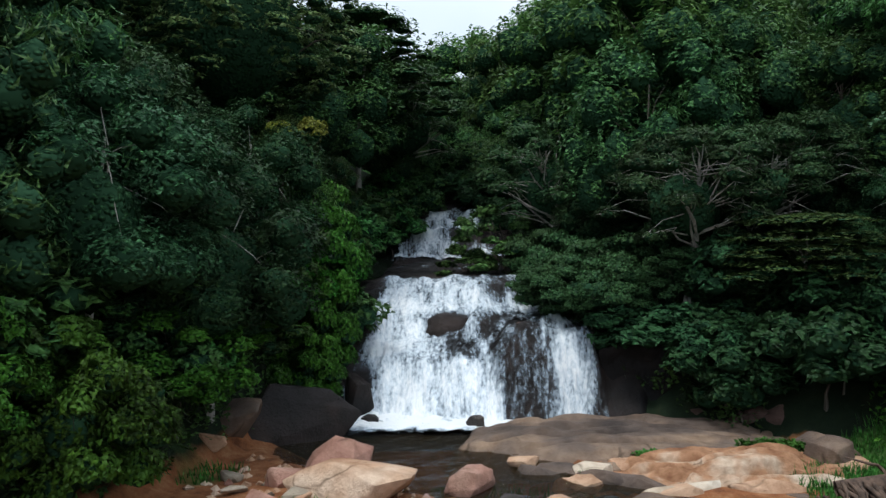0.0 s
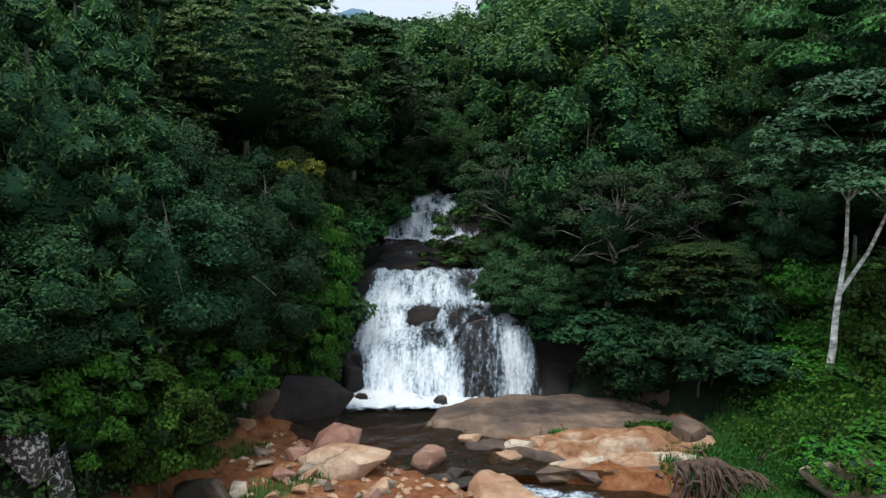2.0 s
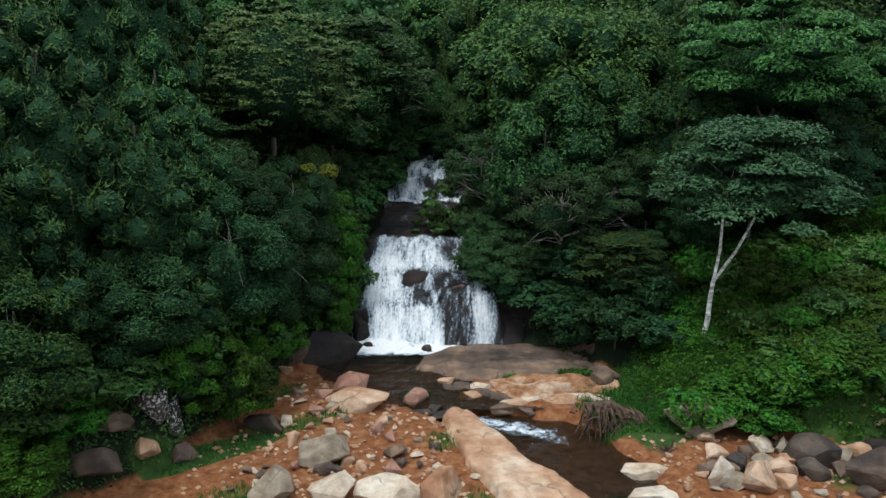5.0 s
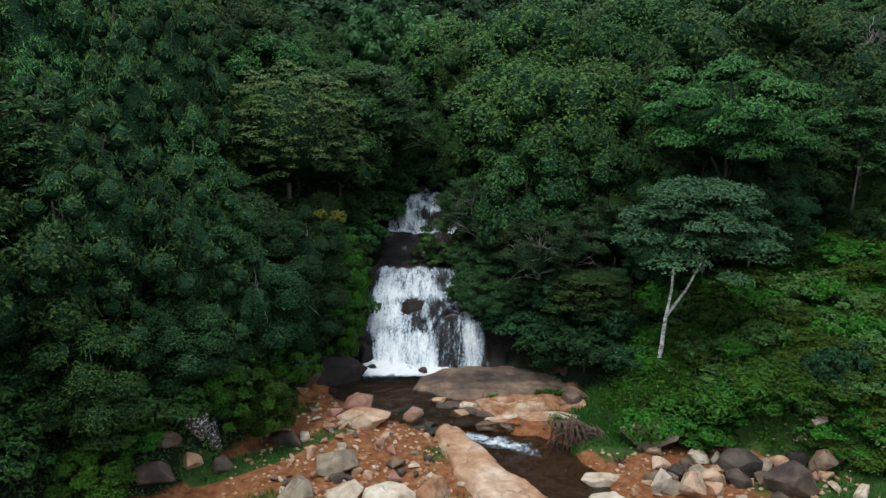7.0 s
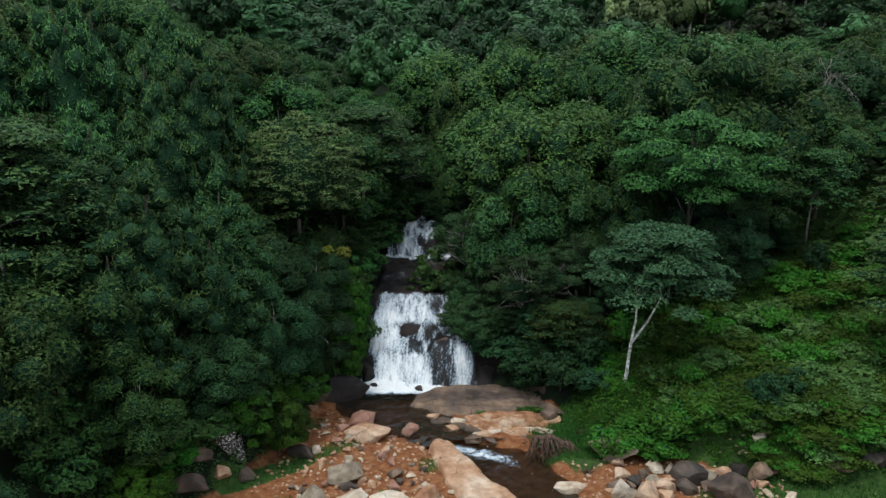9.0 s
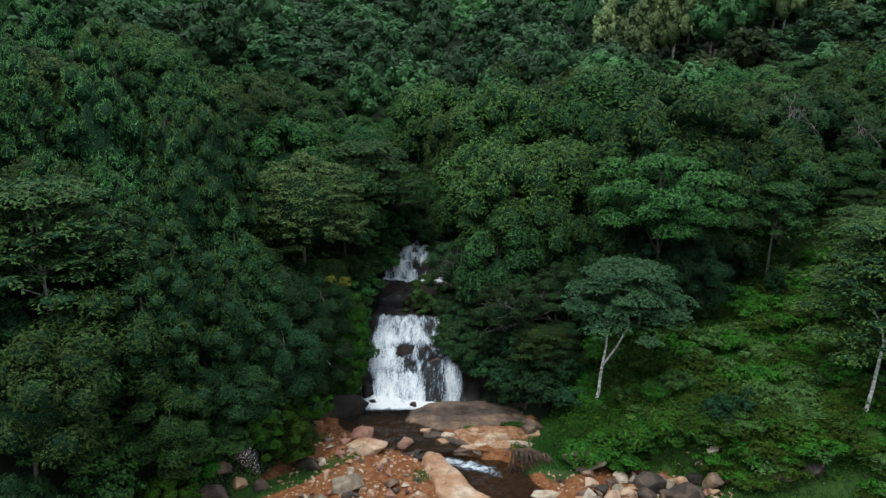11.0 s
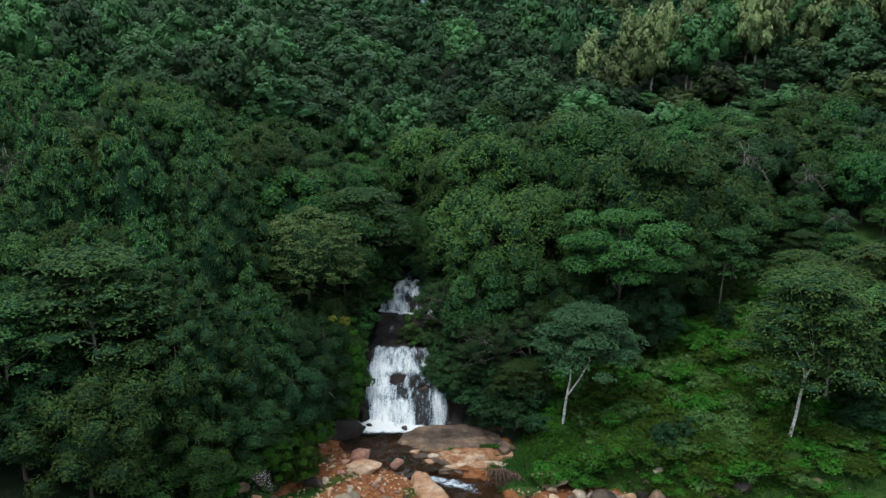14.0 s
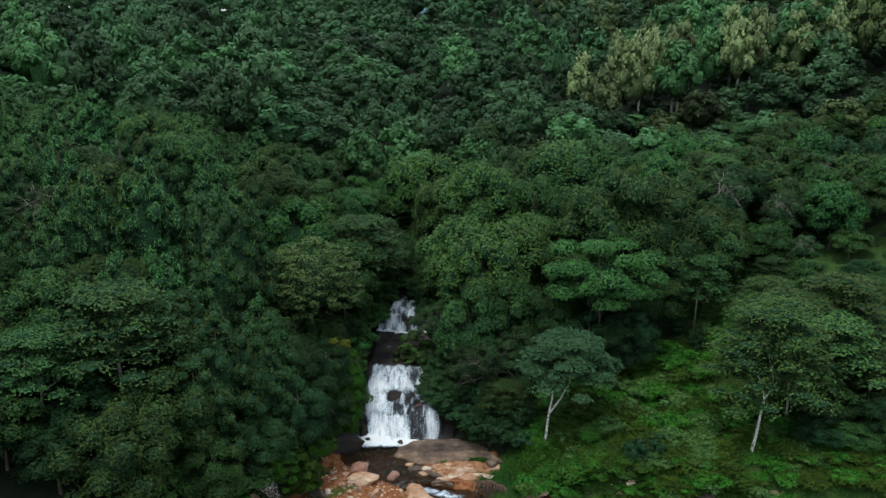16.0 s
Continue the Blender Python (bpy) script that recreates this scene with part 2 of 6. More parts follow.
def soil_material():
    """Red earth in the river flat, leaf litter under the trees, turf where the ground is grassy (by the mesh's own cover value)."""
    m, n, l = material("earth")
    tc = n.new("ShaderNodeTexCoord")
    vec = tc.outputs["Object"]
    broad, mid, fine = noise_node(n, l, vec, 0.35, 4.0), noise_node(n, l, vec, 2.2, 6.0, 0.65), noise_node(n, l, vec, 26, 4.0, 0.7)
    earth = ramp(n, l, mid, [(0.3, (0.11, 0.040, 0.017)), (0.5, (0.235, 0.092, 0.036)), (0.7, (0.34, 0.18, 0.09))])
    # litter is near black: the shade under the trees is painted into it
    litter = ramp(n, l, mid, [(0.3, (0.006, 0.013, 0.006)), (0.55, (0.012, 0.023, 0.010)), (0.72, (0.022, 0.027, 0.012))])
    turf = ramp(n, l, mid, [(0.3, (0.018, 0.048, 0.010)), (0.6, (0.05, 0.105, 0.022))])
    at = n.new("ShaderNodeAttribute")
    at.attribute_name = "cover"
    sep = n.new("ShaderNodeSeparateColor")
    l.new(at.outputs["Color"], sep.inputs[0])
    wob = calc(n, l, "MULTIPLY_ADD", broad, 0.7, -0.35)
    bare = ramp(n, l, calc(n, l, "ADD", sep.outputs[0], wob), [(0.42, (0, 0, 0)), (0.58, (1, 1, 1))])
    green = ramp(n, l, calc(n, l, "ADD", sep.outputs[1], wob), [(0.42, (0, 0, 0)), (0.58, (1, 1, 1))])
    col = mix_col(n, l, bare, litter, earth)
    col = mix_col(n, l, green, col, turf)
    col = mix_col(n, l, calc(n, l, "MULTIPLY", fine, 0.6), col, mix_col(n, l, 1.0, col, (0.4, 0.38, 0.36), "MULTIPLY"))
    finish(n, l, principled(n, l, col, 0.95, calc(n, l, "ADD", mid, calc(n, l, "MULTIPLY", fine, 0.3)), 0.15, 0.7, 0.2))
    return m


def stream_material():
    """Clear brown water: dark, glossy, with ripples; the bed shows through where it is shallow."""
    m, n, l = material("stream_water")
    tc = n.new("ShaderNodeTexCoord")
    mp = n.new("ShaderNodeMapping")
    mp.inputs["Scale"].default_value = (1, 1.6, 1)
    l.new(tc.outputs["Object"], mp.inputs[0])
    a, b = noise_node(n, l, mp.outputs[0], 2.2, 5.0, 0.6), noise_node(n, l, mp.outputs[0], 8.0, 3.0)
    bump = n.new("ShaderNodeBump")
    bump.inputs["Distance"].default_value, bump.inputs["Strength"].default_value = 0.9, 1.0
    l.new(calc(n, l, "ADD", a, calc(n, l, "MULTIPLY", b, 0.35)), bump.inputs["Height"])
    gl = n.new("ShaderNodeBsdfGlossy")
    gl.inputs["Roughness"].default_value = 0.08
    gl.inputs["Color"].default_value = (0.9, 0.95, 1, 1)
    l.new(bump.outputs[0], gl.inputs["Normal"])
    tr = n.new("ShaderNodeBsdfTransparent")
    tr.inputs[0].default_value = (0.72, 0.52, 0.31, 1)
    df = n.new("ShaderNodeBsdfDiffuse")
    df.inputs[0].default_value = (0.034, 0.027, 0.014, 1)
    body = n.new("ShaderNodeMixShader")
    body.inputs[0].default_value = 0.3
    l.new(tr.outputs[0], body.inputs[1])
    l.new(df.outputs[0], body.inputs[2])
    fr = n.new("ShaderNodeFresnel")
    fr.inputs["IOR"].default_value = 1.38
    l.new(bump.outputs[0], fr.inputs["Normal"])
    ms = n.new("ShaderNodeMixShader")
    l.new(fr.outputs[0], ms.inputs[0])
    l.new(body.outputs[0], ms.inputs[1])
    l.new(gl.outputs[0], ms.inputs[2])
    finish(n, l, ms.outputs[0])
    return m


def foam_material(name, stretch=(5.0, 0.8)):
    """White water: aerated streaks that run with the flow; thin where the mesh's own 'flow' value is low."""
    m, n, l = material(name)
    uv = n.new("ShaderNodeUVMap")
    uv.uv_map = "flow_uv"
    mp = n.new("ShaderNodeMapping")
    mp.inputs["Scale"].default_value = (stretch[0], stretch[1], 1)
    l.new(uv.outputs[0], mp.inputs[0])
    warp = n.new("ShaderNodeTexNoise")
    warp.inputs["Scale"].default_value = 0.35
    l.new(mp.outputs[0], warp.inputs["Vector"])
    wv = n.new("ShaderNodeVectorMath")
    wv.operation = "MULTIPLY_ADD"
    l.new(warp.outputs["Color"], wv.inputs[0])
    wv.inputs[1].default_value = (2.6, 1.1, 0)
    l.new(mp.outputs[0], wv.inputs[2])
    streak = noise_node(n, l, wv.outputs[0], 1.0, 8.0, 0.62)
    mp2 = n.new("ShaderNodeMapping")
    mp2.inputs["Scale"].default_value = (stretch[0] * 0.22, stretch[1] * 0.5, 1)
    l.new(uv.outputs[0], mp2.inputs[0])
    broad = noise_node(n, l, mp2.outputs[0], 1.0, 4.0, 0.6)
    mp3 = n.new("ShaderNodeMapping")
    mp3.inputs["Scale"].default_value = (9, 4.5, 1)
    l.new(uv.outputs[0], mp3.inputs[0])
    speck = noise_node(n, l, mp3.outputs[0], 1.0, 3.0, 0.6)
    at = n.new("ShaderNodeAttribute")
    at.attribute_name = "flow"
    vary = calc(n, l, "ADD", calc(n, l, "MULTIPLY_ADD", streak, 1.15, -0.575), calc(n, l, "ADD", calc(n, l, "MULTIPLY_ADD", broad, 1.6, -0.8), calc(n, l, "MULTIPLY_ADD", speck, 1.0, -0.5)))
    thick = calc(n, l, "ADD", at.outputs["Fac"], vary)
    alpha = ramp(n, l, thick, [(0.2, (0, 0, 0)), (0.42, (0.5, 0.5, 0.5)), (0.74, (1, 1, 1))])
    col = ramp(n, l, calc(n, l, "MULTIPLY", thick, 0.6), [(0.24, (0.26, 0.32, 0.38)), (0.42, (0.50, 0.57, 0.63)), (0.62, (0.79, 0.82, 0.84))])
    p = principled(n, l, col, 0.45, streak, 0.2, 1.0, 0.3)
    tr = n.new("ShaderNodeBsdfTransparent")
    ms = n.new("ShaderNodeMixShader")
    l.new(alpha, ms.inputs[0])
    l.new(tr.outputs[0], ms.inputs[1])
    l.new(p, ms.inputs[2])
    finish(n, l, ms.outputs[0])
    return m


SOIL = soil_material()
WATER = stream_material()
FOAM = foam_material("white_water")
FOAM_POOL = foam_material("pool_foam", (3.0, 3.0))

# ---- mesh helpers ----
def fast_mesh(name, verts, quads, mat=None, smooth=False):
    """A mesh from arrays: verts (N, 3), quads (M, 4) or triangles (M, 3)."""
    verts, quads = np.asarray(verts, np.float32), np.asarray(quads, np.int32)
    me = bpy.data.meshes.new(name)
    k = quads.shape[1]
    me.vertices.add(len(verts))
    me.vertices.foreach_set("co", verts.ravel())
    me.loops.add(quads.size)
    me.loops.foreach_set("vertex_index", quads.ravel())
    me.polygons.add(len(quads))
    me.polygons.foreach_set("loop_start", np.arange(0, quads.size, k, dtype=np.int32))
    me.polygons.foreach_set("use_smooth", np.full(len(quads), smooth, bool))
    me.update(calc_edges=True)
    for m in (mat if isinstance(mat, tuple) else (mat,)):
        if m:
            me.materials.append(m)
    return me


def part(name, data, parent, label=""):
    """One mesh as a part under a thing."""
    ob = new(name, data)
    ob.parent = parent
    if label:
        tagged(ob, label)
    return ob


def empty(name, at=(0, 0, 0)):
    ob = new(name)
    ob.empty_display_size = 0.3
    ob.location = at
    return ob


def wave(x, y, seed=0.0):
    """Smooth unevenness of about -1 to 1, from a few crossed waves."""
    s = seed * 1.7
    return (np.sin(x * 1.0 + 1.3 * np.sin(y * 0.7 + s) + s) + np.sin(y * 1.3 + 1.1 * np.sin(x * 0.9 - s) + 2.1 * s) + 0.6 * np.sin(1.9 * x - 1.6 * y + s)) / 2.6


def rough(x, y, scale, seed=0.0, octaves=4):
    v, a = 0, 1.0
    for i in range(octaves):
        v = v + a * wave(x * scale, y * scale, seed + i * 3.1)
        scale, a = scale * 2.13, a * 0.5
    return v


def tube(points, radii, sides=7):
    """A tapered tube along points, as (verts, quads)."""
    pts, v, f = [Vector(p) for p in points], [], []
    for i, p in enumerate(pts):
        d = (pts[min(i + 1, len(pts) - 1)] - pts[max(i - 1, 0)]).normalized()
        a = d.orthogonal().normalized()
        b = d.cross(a)
        for k in range(sides):
            w = 2 * math.pi * k / sides
            v.append(p + (a * math.cos(w) + b * math.sin(w)) * radii[i])
    for i in range(len(pts) - 1):
        for k in range(sides):
            f.append((i * sides + k, i * sides + (k + 1) % sides, (i + 1) * sides + (k + 1) % sides, (i + 1) * sides + k))
    return np.array([tuple(p) for p in v]), np.array(f, int)


def join(pieces):
    vs, fs, off = [], [], 0
    for v, f in pieces:
        vs.append(v)
        fs.append(np.asarray(f) + off)
        off += len(v)
    return np.concatenate(vs), np.concatenate(fs)


def tone_mesh(me, tones):
    """Give a mesh its per-tree tone: how much lighter or darker this plant's leaves are."""
    me.attributes.new("tone", "FLOAT", "POINT").data.foreach_set("value", np.asarray(tones, np.float32))
    return me


def leaves(rng, centres, normals, length, width, droop=0.35, tri=False):
    """Diamond-shaped (or three-cornered) leaves at centres, facing about along normals, as (verts, faces)."""
    n = len(centres)
    nor = normals / np.linalg.norm(normals, axis=1, keepdims=True)
    t = rng.normal(size=(n, 3))
    t -= nor * (t * nor).sum(1, keepdims=True)
    t[:, 2] -= droop
    t /= np.linalg.norm(t, axis=1, keepdims=True) + 1e-6
    s = np.cross(nor, t)
    L = (length * rng.uniform(0.65, 1.35, n))[:, None]
    W = (width * rng.uniform(0.7, 1.3, n))[:, None]
    if tri:
        v = np.stack([centres - t * L * 0.4 + s * W * 0.5 - nor * L * 0.08, centres - t * L * 0.4 - s * W * 0.5 - nor * L * 0.08, centres + t * L * 0.6], 1)
        return v.reshape(-1, 3), np.arange(3 * n).reshape(-1, 3)
    v = np.stack([centres - t * L * 0.5, centres + s * W * 0.5 + nor * L * 0.06, centres + t * L * 0.5 - nor * L * 0.1, centres - s * W * 0.5 + nor * L * 0.06], 1)
    return v.reshape(-1, 3), np.arange(4 * n).reshape(-1, 4)


# ---- the lie of the land ----
def line(y, pts):
    return np.interp(y, [p[0] for p in pts], [p[1] for p in pts])


LEFT_BANK = [(-60, -22), (0, -17), (6, -13.5), (13, -8.6), (18, -6.6), (22, -5.6), (26, -4.2), (28, -3.2), (36, -3.4), (46, -3.2), (50, -2.4), (60, -2), (320, -3)]
RIGHT_BANK = [(-60, 70), (0, 60), (11.8, 46), (12.8, 27), (14.2, 21), (16.4, 14.5), (19, 12), (23, 10.2), (26, 7), (28, 5), (36, 4), (46, 3.6), (50, 3), (60, 2.6), (320, 4)]
FLOOR = [(-400, -9), (-60, -3.0), (5, -0.1), (24, 0.1), (34, 2.2), (45, 5), (60, 7.5), (78, 9.5), (105, 14), (150, 20.5), (192, 27), (250, 37), (320, 46.5), (380, 47), (600, 47), (4000, 40)]
STREAM = [(-60, 34), (0, 14), (6, 9.6), (10, 8.1), (14, 7.0), (16.5, 5.9), (17.6, 4.8), (18.4, 2.6), (20, 0.3), (23, -0.8), (27, 0.2), (35, 0.8), (46, 0), (60, 0)]


def smooth_step(a, b, v):
    t = np.clip((v - a) / (b - a), 0, 1)
    return t * t * (3 - 2 * t)


def fall_profile(x, y):
    """The rock under the cascade: steep foot, a broad step, the lip, a flat ledge, the upper fall and rapids."""
    foot = 27.1 - 0.2 * (x + 3) + 0.25 * wave(x * 1.1, 0 * x, 2)
    v = y - foot
    v = v + smooth_step(15, 17, v) * (0.45 * wave(x * 1.3, 0 * x, 9) + 0.22 * wave(x * 3.7, v, 4))
    z = np.interp(v, [-2, -0.2, 0.5, 1.7, 2.2, 3.6, 4.4, 6.0, 7.2, 8.0, 9.2, 16.8, 17.2, 17.6, 18.1, 18.4, 19.0, 19.4, 20.1, 20.6, 21.4, 23, 24, 30, 60], [-0.7, -0.35, 0.35, 1.55, 1.75, 2.25, 2.9, 3.3, 4.05, 4.2, 4.3, 5.0, 5.25, 5.75, 5.9, 6.4, 6.55, 6.95, 7.1, 7.5, 7.65, 8.1, 8.7, 9.6, 14])
    butt = smooth_step(1.4, 2.3, x) * (1 - smooth_step(4.6, 5.4, x)) * smooth_step(0.0, 1.5, v) * (1 - smooth_step(3.0, 5.5, v))
    z = np.maximum(z, z * (1 - butt) + butt * (2.95 + 0.25 * wave(x * 2, y * 2, 5)))
    return z + (0.10 * rough(x, y, 1.1, 3, 4) + 0.05 * wave(x * 5, y * 3, 8)) * smooth_step(-0.3, 0.6, v)


def ground_height(x, y):
    xl, xr = line(y, LEFT_BANK), line(y, RIGHT_BANK)
    fl = line(y, FLOOR)
    fade = np.interp(y, [0, 50, 100, 150, 300], [1, 1, 0.55, 0.4, 0.22])
    dl, dr = np.maximum(xl - x, 0), np.maximum(x - xr, 0)
    up = (12 * (1 - np.exp(-dl / 15)) + 0.08 * np.minimum(dl, 250)) * fade
    up = up + 0.8 * smooth_step(0, 1.2, dl)
    near = np.interp(y, [0, 10.6, 13.0, 15.6, 20], [0, 0, 0.5, 0.85, 1])
    up = up + (3.0 * (1 - np.exp(-dr / 3)) * near + 0.03 * dr + 0.15 * np.clip(dr - 30, 0, 140))
    z = fl + up + (10 * smooth_step(0.02, 0.1, x / np.maximum(y, 50)) - 5 * smooth_step(0.05, 0.13, -x / np.maximum(y, 50))) * smooth_step(180, 310, y)
    z = z + rough(x, y, 0.12, 1, 3) * 0.5 * smooth_step(0, 8, dl + dr) + rough(x, y, 0.6, 4, 4) * 0.09
    # bed of the stream and the pool
    d = np.abs(x - line(y, STREAM)) + 0.45 * rough(x, y, 0.55, 17, 3)
    half = np.interp(y, [-60, 0, 10, 14, 16.5, 17.6, 18.5, 20, 23, 26.5, 28, 300], [3, 3, 2.6, 2.9, 3.3, 3.0, 2.2, 2.7, 3.6, 4.2, 3.2, 2.5])
    cut = (1 - smooth_step(half * 0.75, half * 1.25, d)) * smooth_step(-80, -40, y) * (1 - smooth_step(26.0, 27.5, y))
    z = z - cut * np.interp(y, [-60, 14, 17, 19, 30], [0.9, 0.9, 0.7, 0.7, 0.9])
    # bedrock lies bare under the slab
    under = 1 - smooth_step(0.85, 1.0, np.hypot((x - 5.4) / 4.7, (y - 23.75) / 2.25))
    z = z * (1 - under) + under * np.minimum(z, -0.15)
    # rock gully of the falls
    g = smooth_step(24.6, 26.5, y) * (1 - smooth_step(49.5, 52, y)) * (1 - smooth_step(0, 1, (np.abs(x - 0.7) - np.interp(y, [30, 37, 44, 47, 50], [4.5, 3.0, 2.8, 1.7, 1.2])) / np.interp(y, [30, 37], [2.0, 1.2])))
    z = z * (1 - g) + g * np.minimum(z, fall_profile(x, y) - 0.35)
    return z

# ---- ground ----
def spaced(lo, hi, fine_lo, fine_hi, fine, grow):
    v = list(np.arange(fine_lo, fine_hi + 1e-6, fine))
    s = fine
    while v[-1] < hi:
        s *= grow
        v.append(v[-1] + s)
    s = fine
    while v[0] > lo:
        s *= grow
        v.insert(0, v[0] - s)
    return np.array(v)


gx, gy = spaced(-2500, 2500, -14, 26, 0.46, 1.1), spaced(-900, 3000, 8, 30, 0.46, 1.08)
GX, GY = np.meshgrid(gx, gy)
GZ = ground_height(GX, GY)
nx, ny = len(gx), len(gy)
idx = np.arange(nx * ny).reshape(ny, nx)
quads = np.stack([idx[:-1, :-1], idx[:-1, 1:], idx[1:, 1:], idx[1:, :-1]], -1).reshape(-1, 4)
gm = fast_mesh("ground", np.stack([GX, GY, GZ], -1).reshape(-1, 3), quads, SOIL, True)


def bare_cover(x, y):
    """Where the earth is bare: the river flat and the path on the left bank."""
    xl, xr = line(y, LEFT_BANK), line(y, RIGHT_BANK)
    # beside the falls dark litter replaces the earth, painting the shade there
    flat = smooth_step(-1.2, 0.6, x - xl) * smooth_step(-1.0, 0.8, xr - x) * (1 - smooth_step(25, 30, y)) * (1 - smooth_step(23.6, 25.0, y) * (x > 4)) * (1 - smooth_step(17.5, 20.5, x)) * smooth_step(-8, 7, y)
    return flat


def turf_cover(x, y):
    xr = line(y, RIGHT_BANK)
    slope = smooth_step(-1.5, 0.3, x - xr) * (1 - smooth_step(40, 60, y)) * smooth_step(0, 2.0, x - 11.0 - 0.8 * np.clip(y - 20.5, 0, 60))
    patch = smooth_step(0.15, 0.6, wave(x * 0.75, y * 0.9, 11)) * 0.62
    right_patch = (1 - smooth_step(0.8, 2.6, np.hypot((x - 10.6) * 0.8, (y - 18.5) * 0.62)))
    right_low = smooth_step(18.5, 21, x) * (1 - smooth_step(17, 21, y))
    strip = 1 - smooth_step(0.5, 1.0, np.hypot((x + 7.7) * 0.45 - (y - 13.4) * 0.25, (y - 13.4) * 0.75 + (x + 7.7) * -0.4))
    slab_patch = 1 - smooth_step(0.5, 1.3, np.hypot((x - 10.3) * 0.6, y - 21.5))
    right_patch = np.maximum(np.maximum(right_patch, strip), slab_patch)
    return np.clip(slope + np.maximum(right_patch, right_low) + patch * smooth_step(-10, -6, x) * 0.85, 0, 1)


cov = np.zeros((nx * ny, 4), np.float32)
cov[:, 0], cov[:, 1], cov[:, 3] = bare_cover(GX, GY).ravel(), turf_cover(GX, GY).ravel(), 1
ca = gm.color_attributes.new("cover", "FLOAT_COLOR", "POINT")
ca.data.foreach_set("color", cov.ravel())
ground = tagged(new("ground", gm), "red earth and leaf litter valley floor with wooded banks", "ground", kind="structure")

# ---- far mountain ----
mx, my = np.meshgrid(np.linspace(-900, 500, 60), np.linspace(-400, 400, 30))
mz = 360 * np.exp(-(np.abs(mx) / 235) ** 1.9 - (my / 260) ** 2) + 18 * rough(mx, my, 0.012, 2) - 40
mi = np.arange(mx.size).reshape(mx.shape)
mq = np.stack([mi[:-1, :-1], mi[:-1, 1:], mi[1:, 1:], mi[1:, :-1]], -1).reshape(-1, 4)
mm, n_, l_ = material("hill_haze_glow")
tc_ = n_.new("ShaderNodeTexCoord")
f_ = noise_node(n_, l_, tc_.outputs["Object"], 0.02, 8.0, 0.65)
# distance haze put in as a blue glow on the hill itself
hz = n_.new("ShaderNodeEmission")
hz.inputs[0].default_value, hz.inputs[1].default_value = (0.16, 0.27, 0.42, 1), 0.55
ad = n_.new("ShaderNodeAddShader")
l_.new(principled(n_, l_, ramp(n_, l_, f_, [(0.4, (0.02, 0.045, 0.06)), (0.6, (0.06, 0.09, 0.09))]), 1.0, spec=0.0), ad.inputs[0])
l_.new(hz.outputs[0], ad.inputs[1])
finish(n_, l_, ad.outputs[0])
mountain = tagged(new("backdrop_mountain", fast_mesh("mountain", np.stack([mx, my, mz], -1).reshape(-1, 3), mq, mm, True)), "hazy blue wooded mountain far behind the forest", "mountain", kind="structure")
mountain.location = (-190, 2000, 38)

# ---- rock under the falls ----
fx, fy = np.meshgrid(np.linspace(-5.4, 6.6, 76), np.linspace(24.8, 54, 175))
fz = fall_profile(fx, fy)
edge = smooth_step(4.4, 6.0, np.abs(fx - 0.6))
sink = smooth_step(0, 1.4, np.abs(fx - 0.7) - np.interp(fy, [30, 37, 44, 47, 50], [5.4, 3.2, 2.9, 1.9, 1.1]))
fz = fz + edge * (0.5 + 0.5 * wave(fx * 1.4, fy * 0.9, 6) + 0.35 * rough(fx, fy, 1.6, 12, 4)) * smooth_step(26, 29, fy) * (1 - sink) - 2.5 * sink
fi = np.arange(fx.size).reshape(fx.shape)
fq = np.stack([fi[:-1, :-1], fi[:-1, 1:], fi[1:, 1:], fi[1:, :-1]], -1).reshape(-1, 4)
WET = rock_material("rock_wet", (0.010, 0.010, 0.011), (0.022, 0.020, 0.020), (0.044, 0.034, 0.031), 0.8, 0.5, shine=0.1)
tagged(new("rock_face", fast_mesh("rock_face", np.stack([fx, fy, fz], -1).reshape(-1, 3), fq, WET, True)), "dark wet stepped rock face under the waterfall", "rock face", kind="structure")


DAMP = rock_material("rock_damp_brown", (0.012, 0.010, 0.010), (0.026, 0.020, 0.018), (0.065, 0.042, 0.032), 0.7, 0.6)
DAMP_RED = rock_material("rock_damp_red", (0.055, 0.034, 0.030), (0.115, 0.072, 0.060), (0.17, 0.105, 0.085), 1.2, 0.5)


def water_sheet(name, x0, x1, y0, y1, nx, ny, lift, flow, label):
    """A sheet of falling water lying over the rock face, with a 'flow' value for how much water runs there."""
    sx, sy = np.meshgrid(np.linspace(x0, x1, nx), np.linspace(y0, y1, ny))
    sz = np.maximum(fall_profile(sx, sy), 0) + lift + 0.06 * wave(sx * 5, sy * 1.2, 4) + 0.05 * np.abs(wave(sx * 11, sy * 1.6, 9)) + 0.03 * wave(sx * 23, sy * 3, 5)
    si = np.arange(sx.size).reshape(sx.shape)
    sq = np.stack([si[:-1, :-1], si[:-1, 1:], si[1:, 1:], si[1:, :-1]], -1).reshape(-1, 4)
    me = fast_mesh(name, np.stack([sx, sy, sz], -1).reshape(-1, 3), sq, FOAM, True)
    fl = me.attributes.new("flow", "FLOAT", "POINT")
    fl.data.foreach_set("value", flow(sx, sy).astype(np.float32).ravel())
    run = np.zeros_like(sx)
    run[1:] = np.cumsum(np.hypot(np.diff(sy, axis=0), np.diff(sz, axis=0)), 0)
    uvs = np.stack([sx, run], -1).reshape(-1, 2)[sq.ravel()]
    me.uv_layers.new(name="flow_uv").data.foreach_set("uv", uvs.astype(np.float32).ravel())
    return tagged(new(name, me), label, "waterfall", kind="structure")


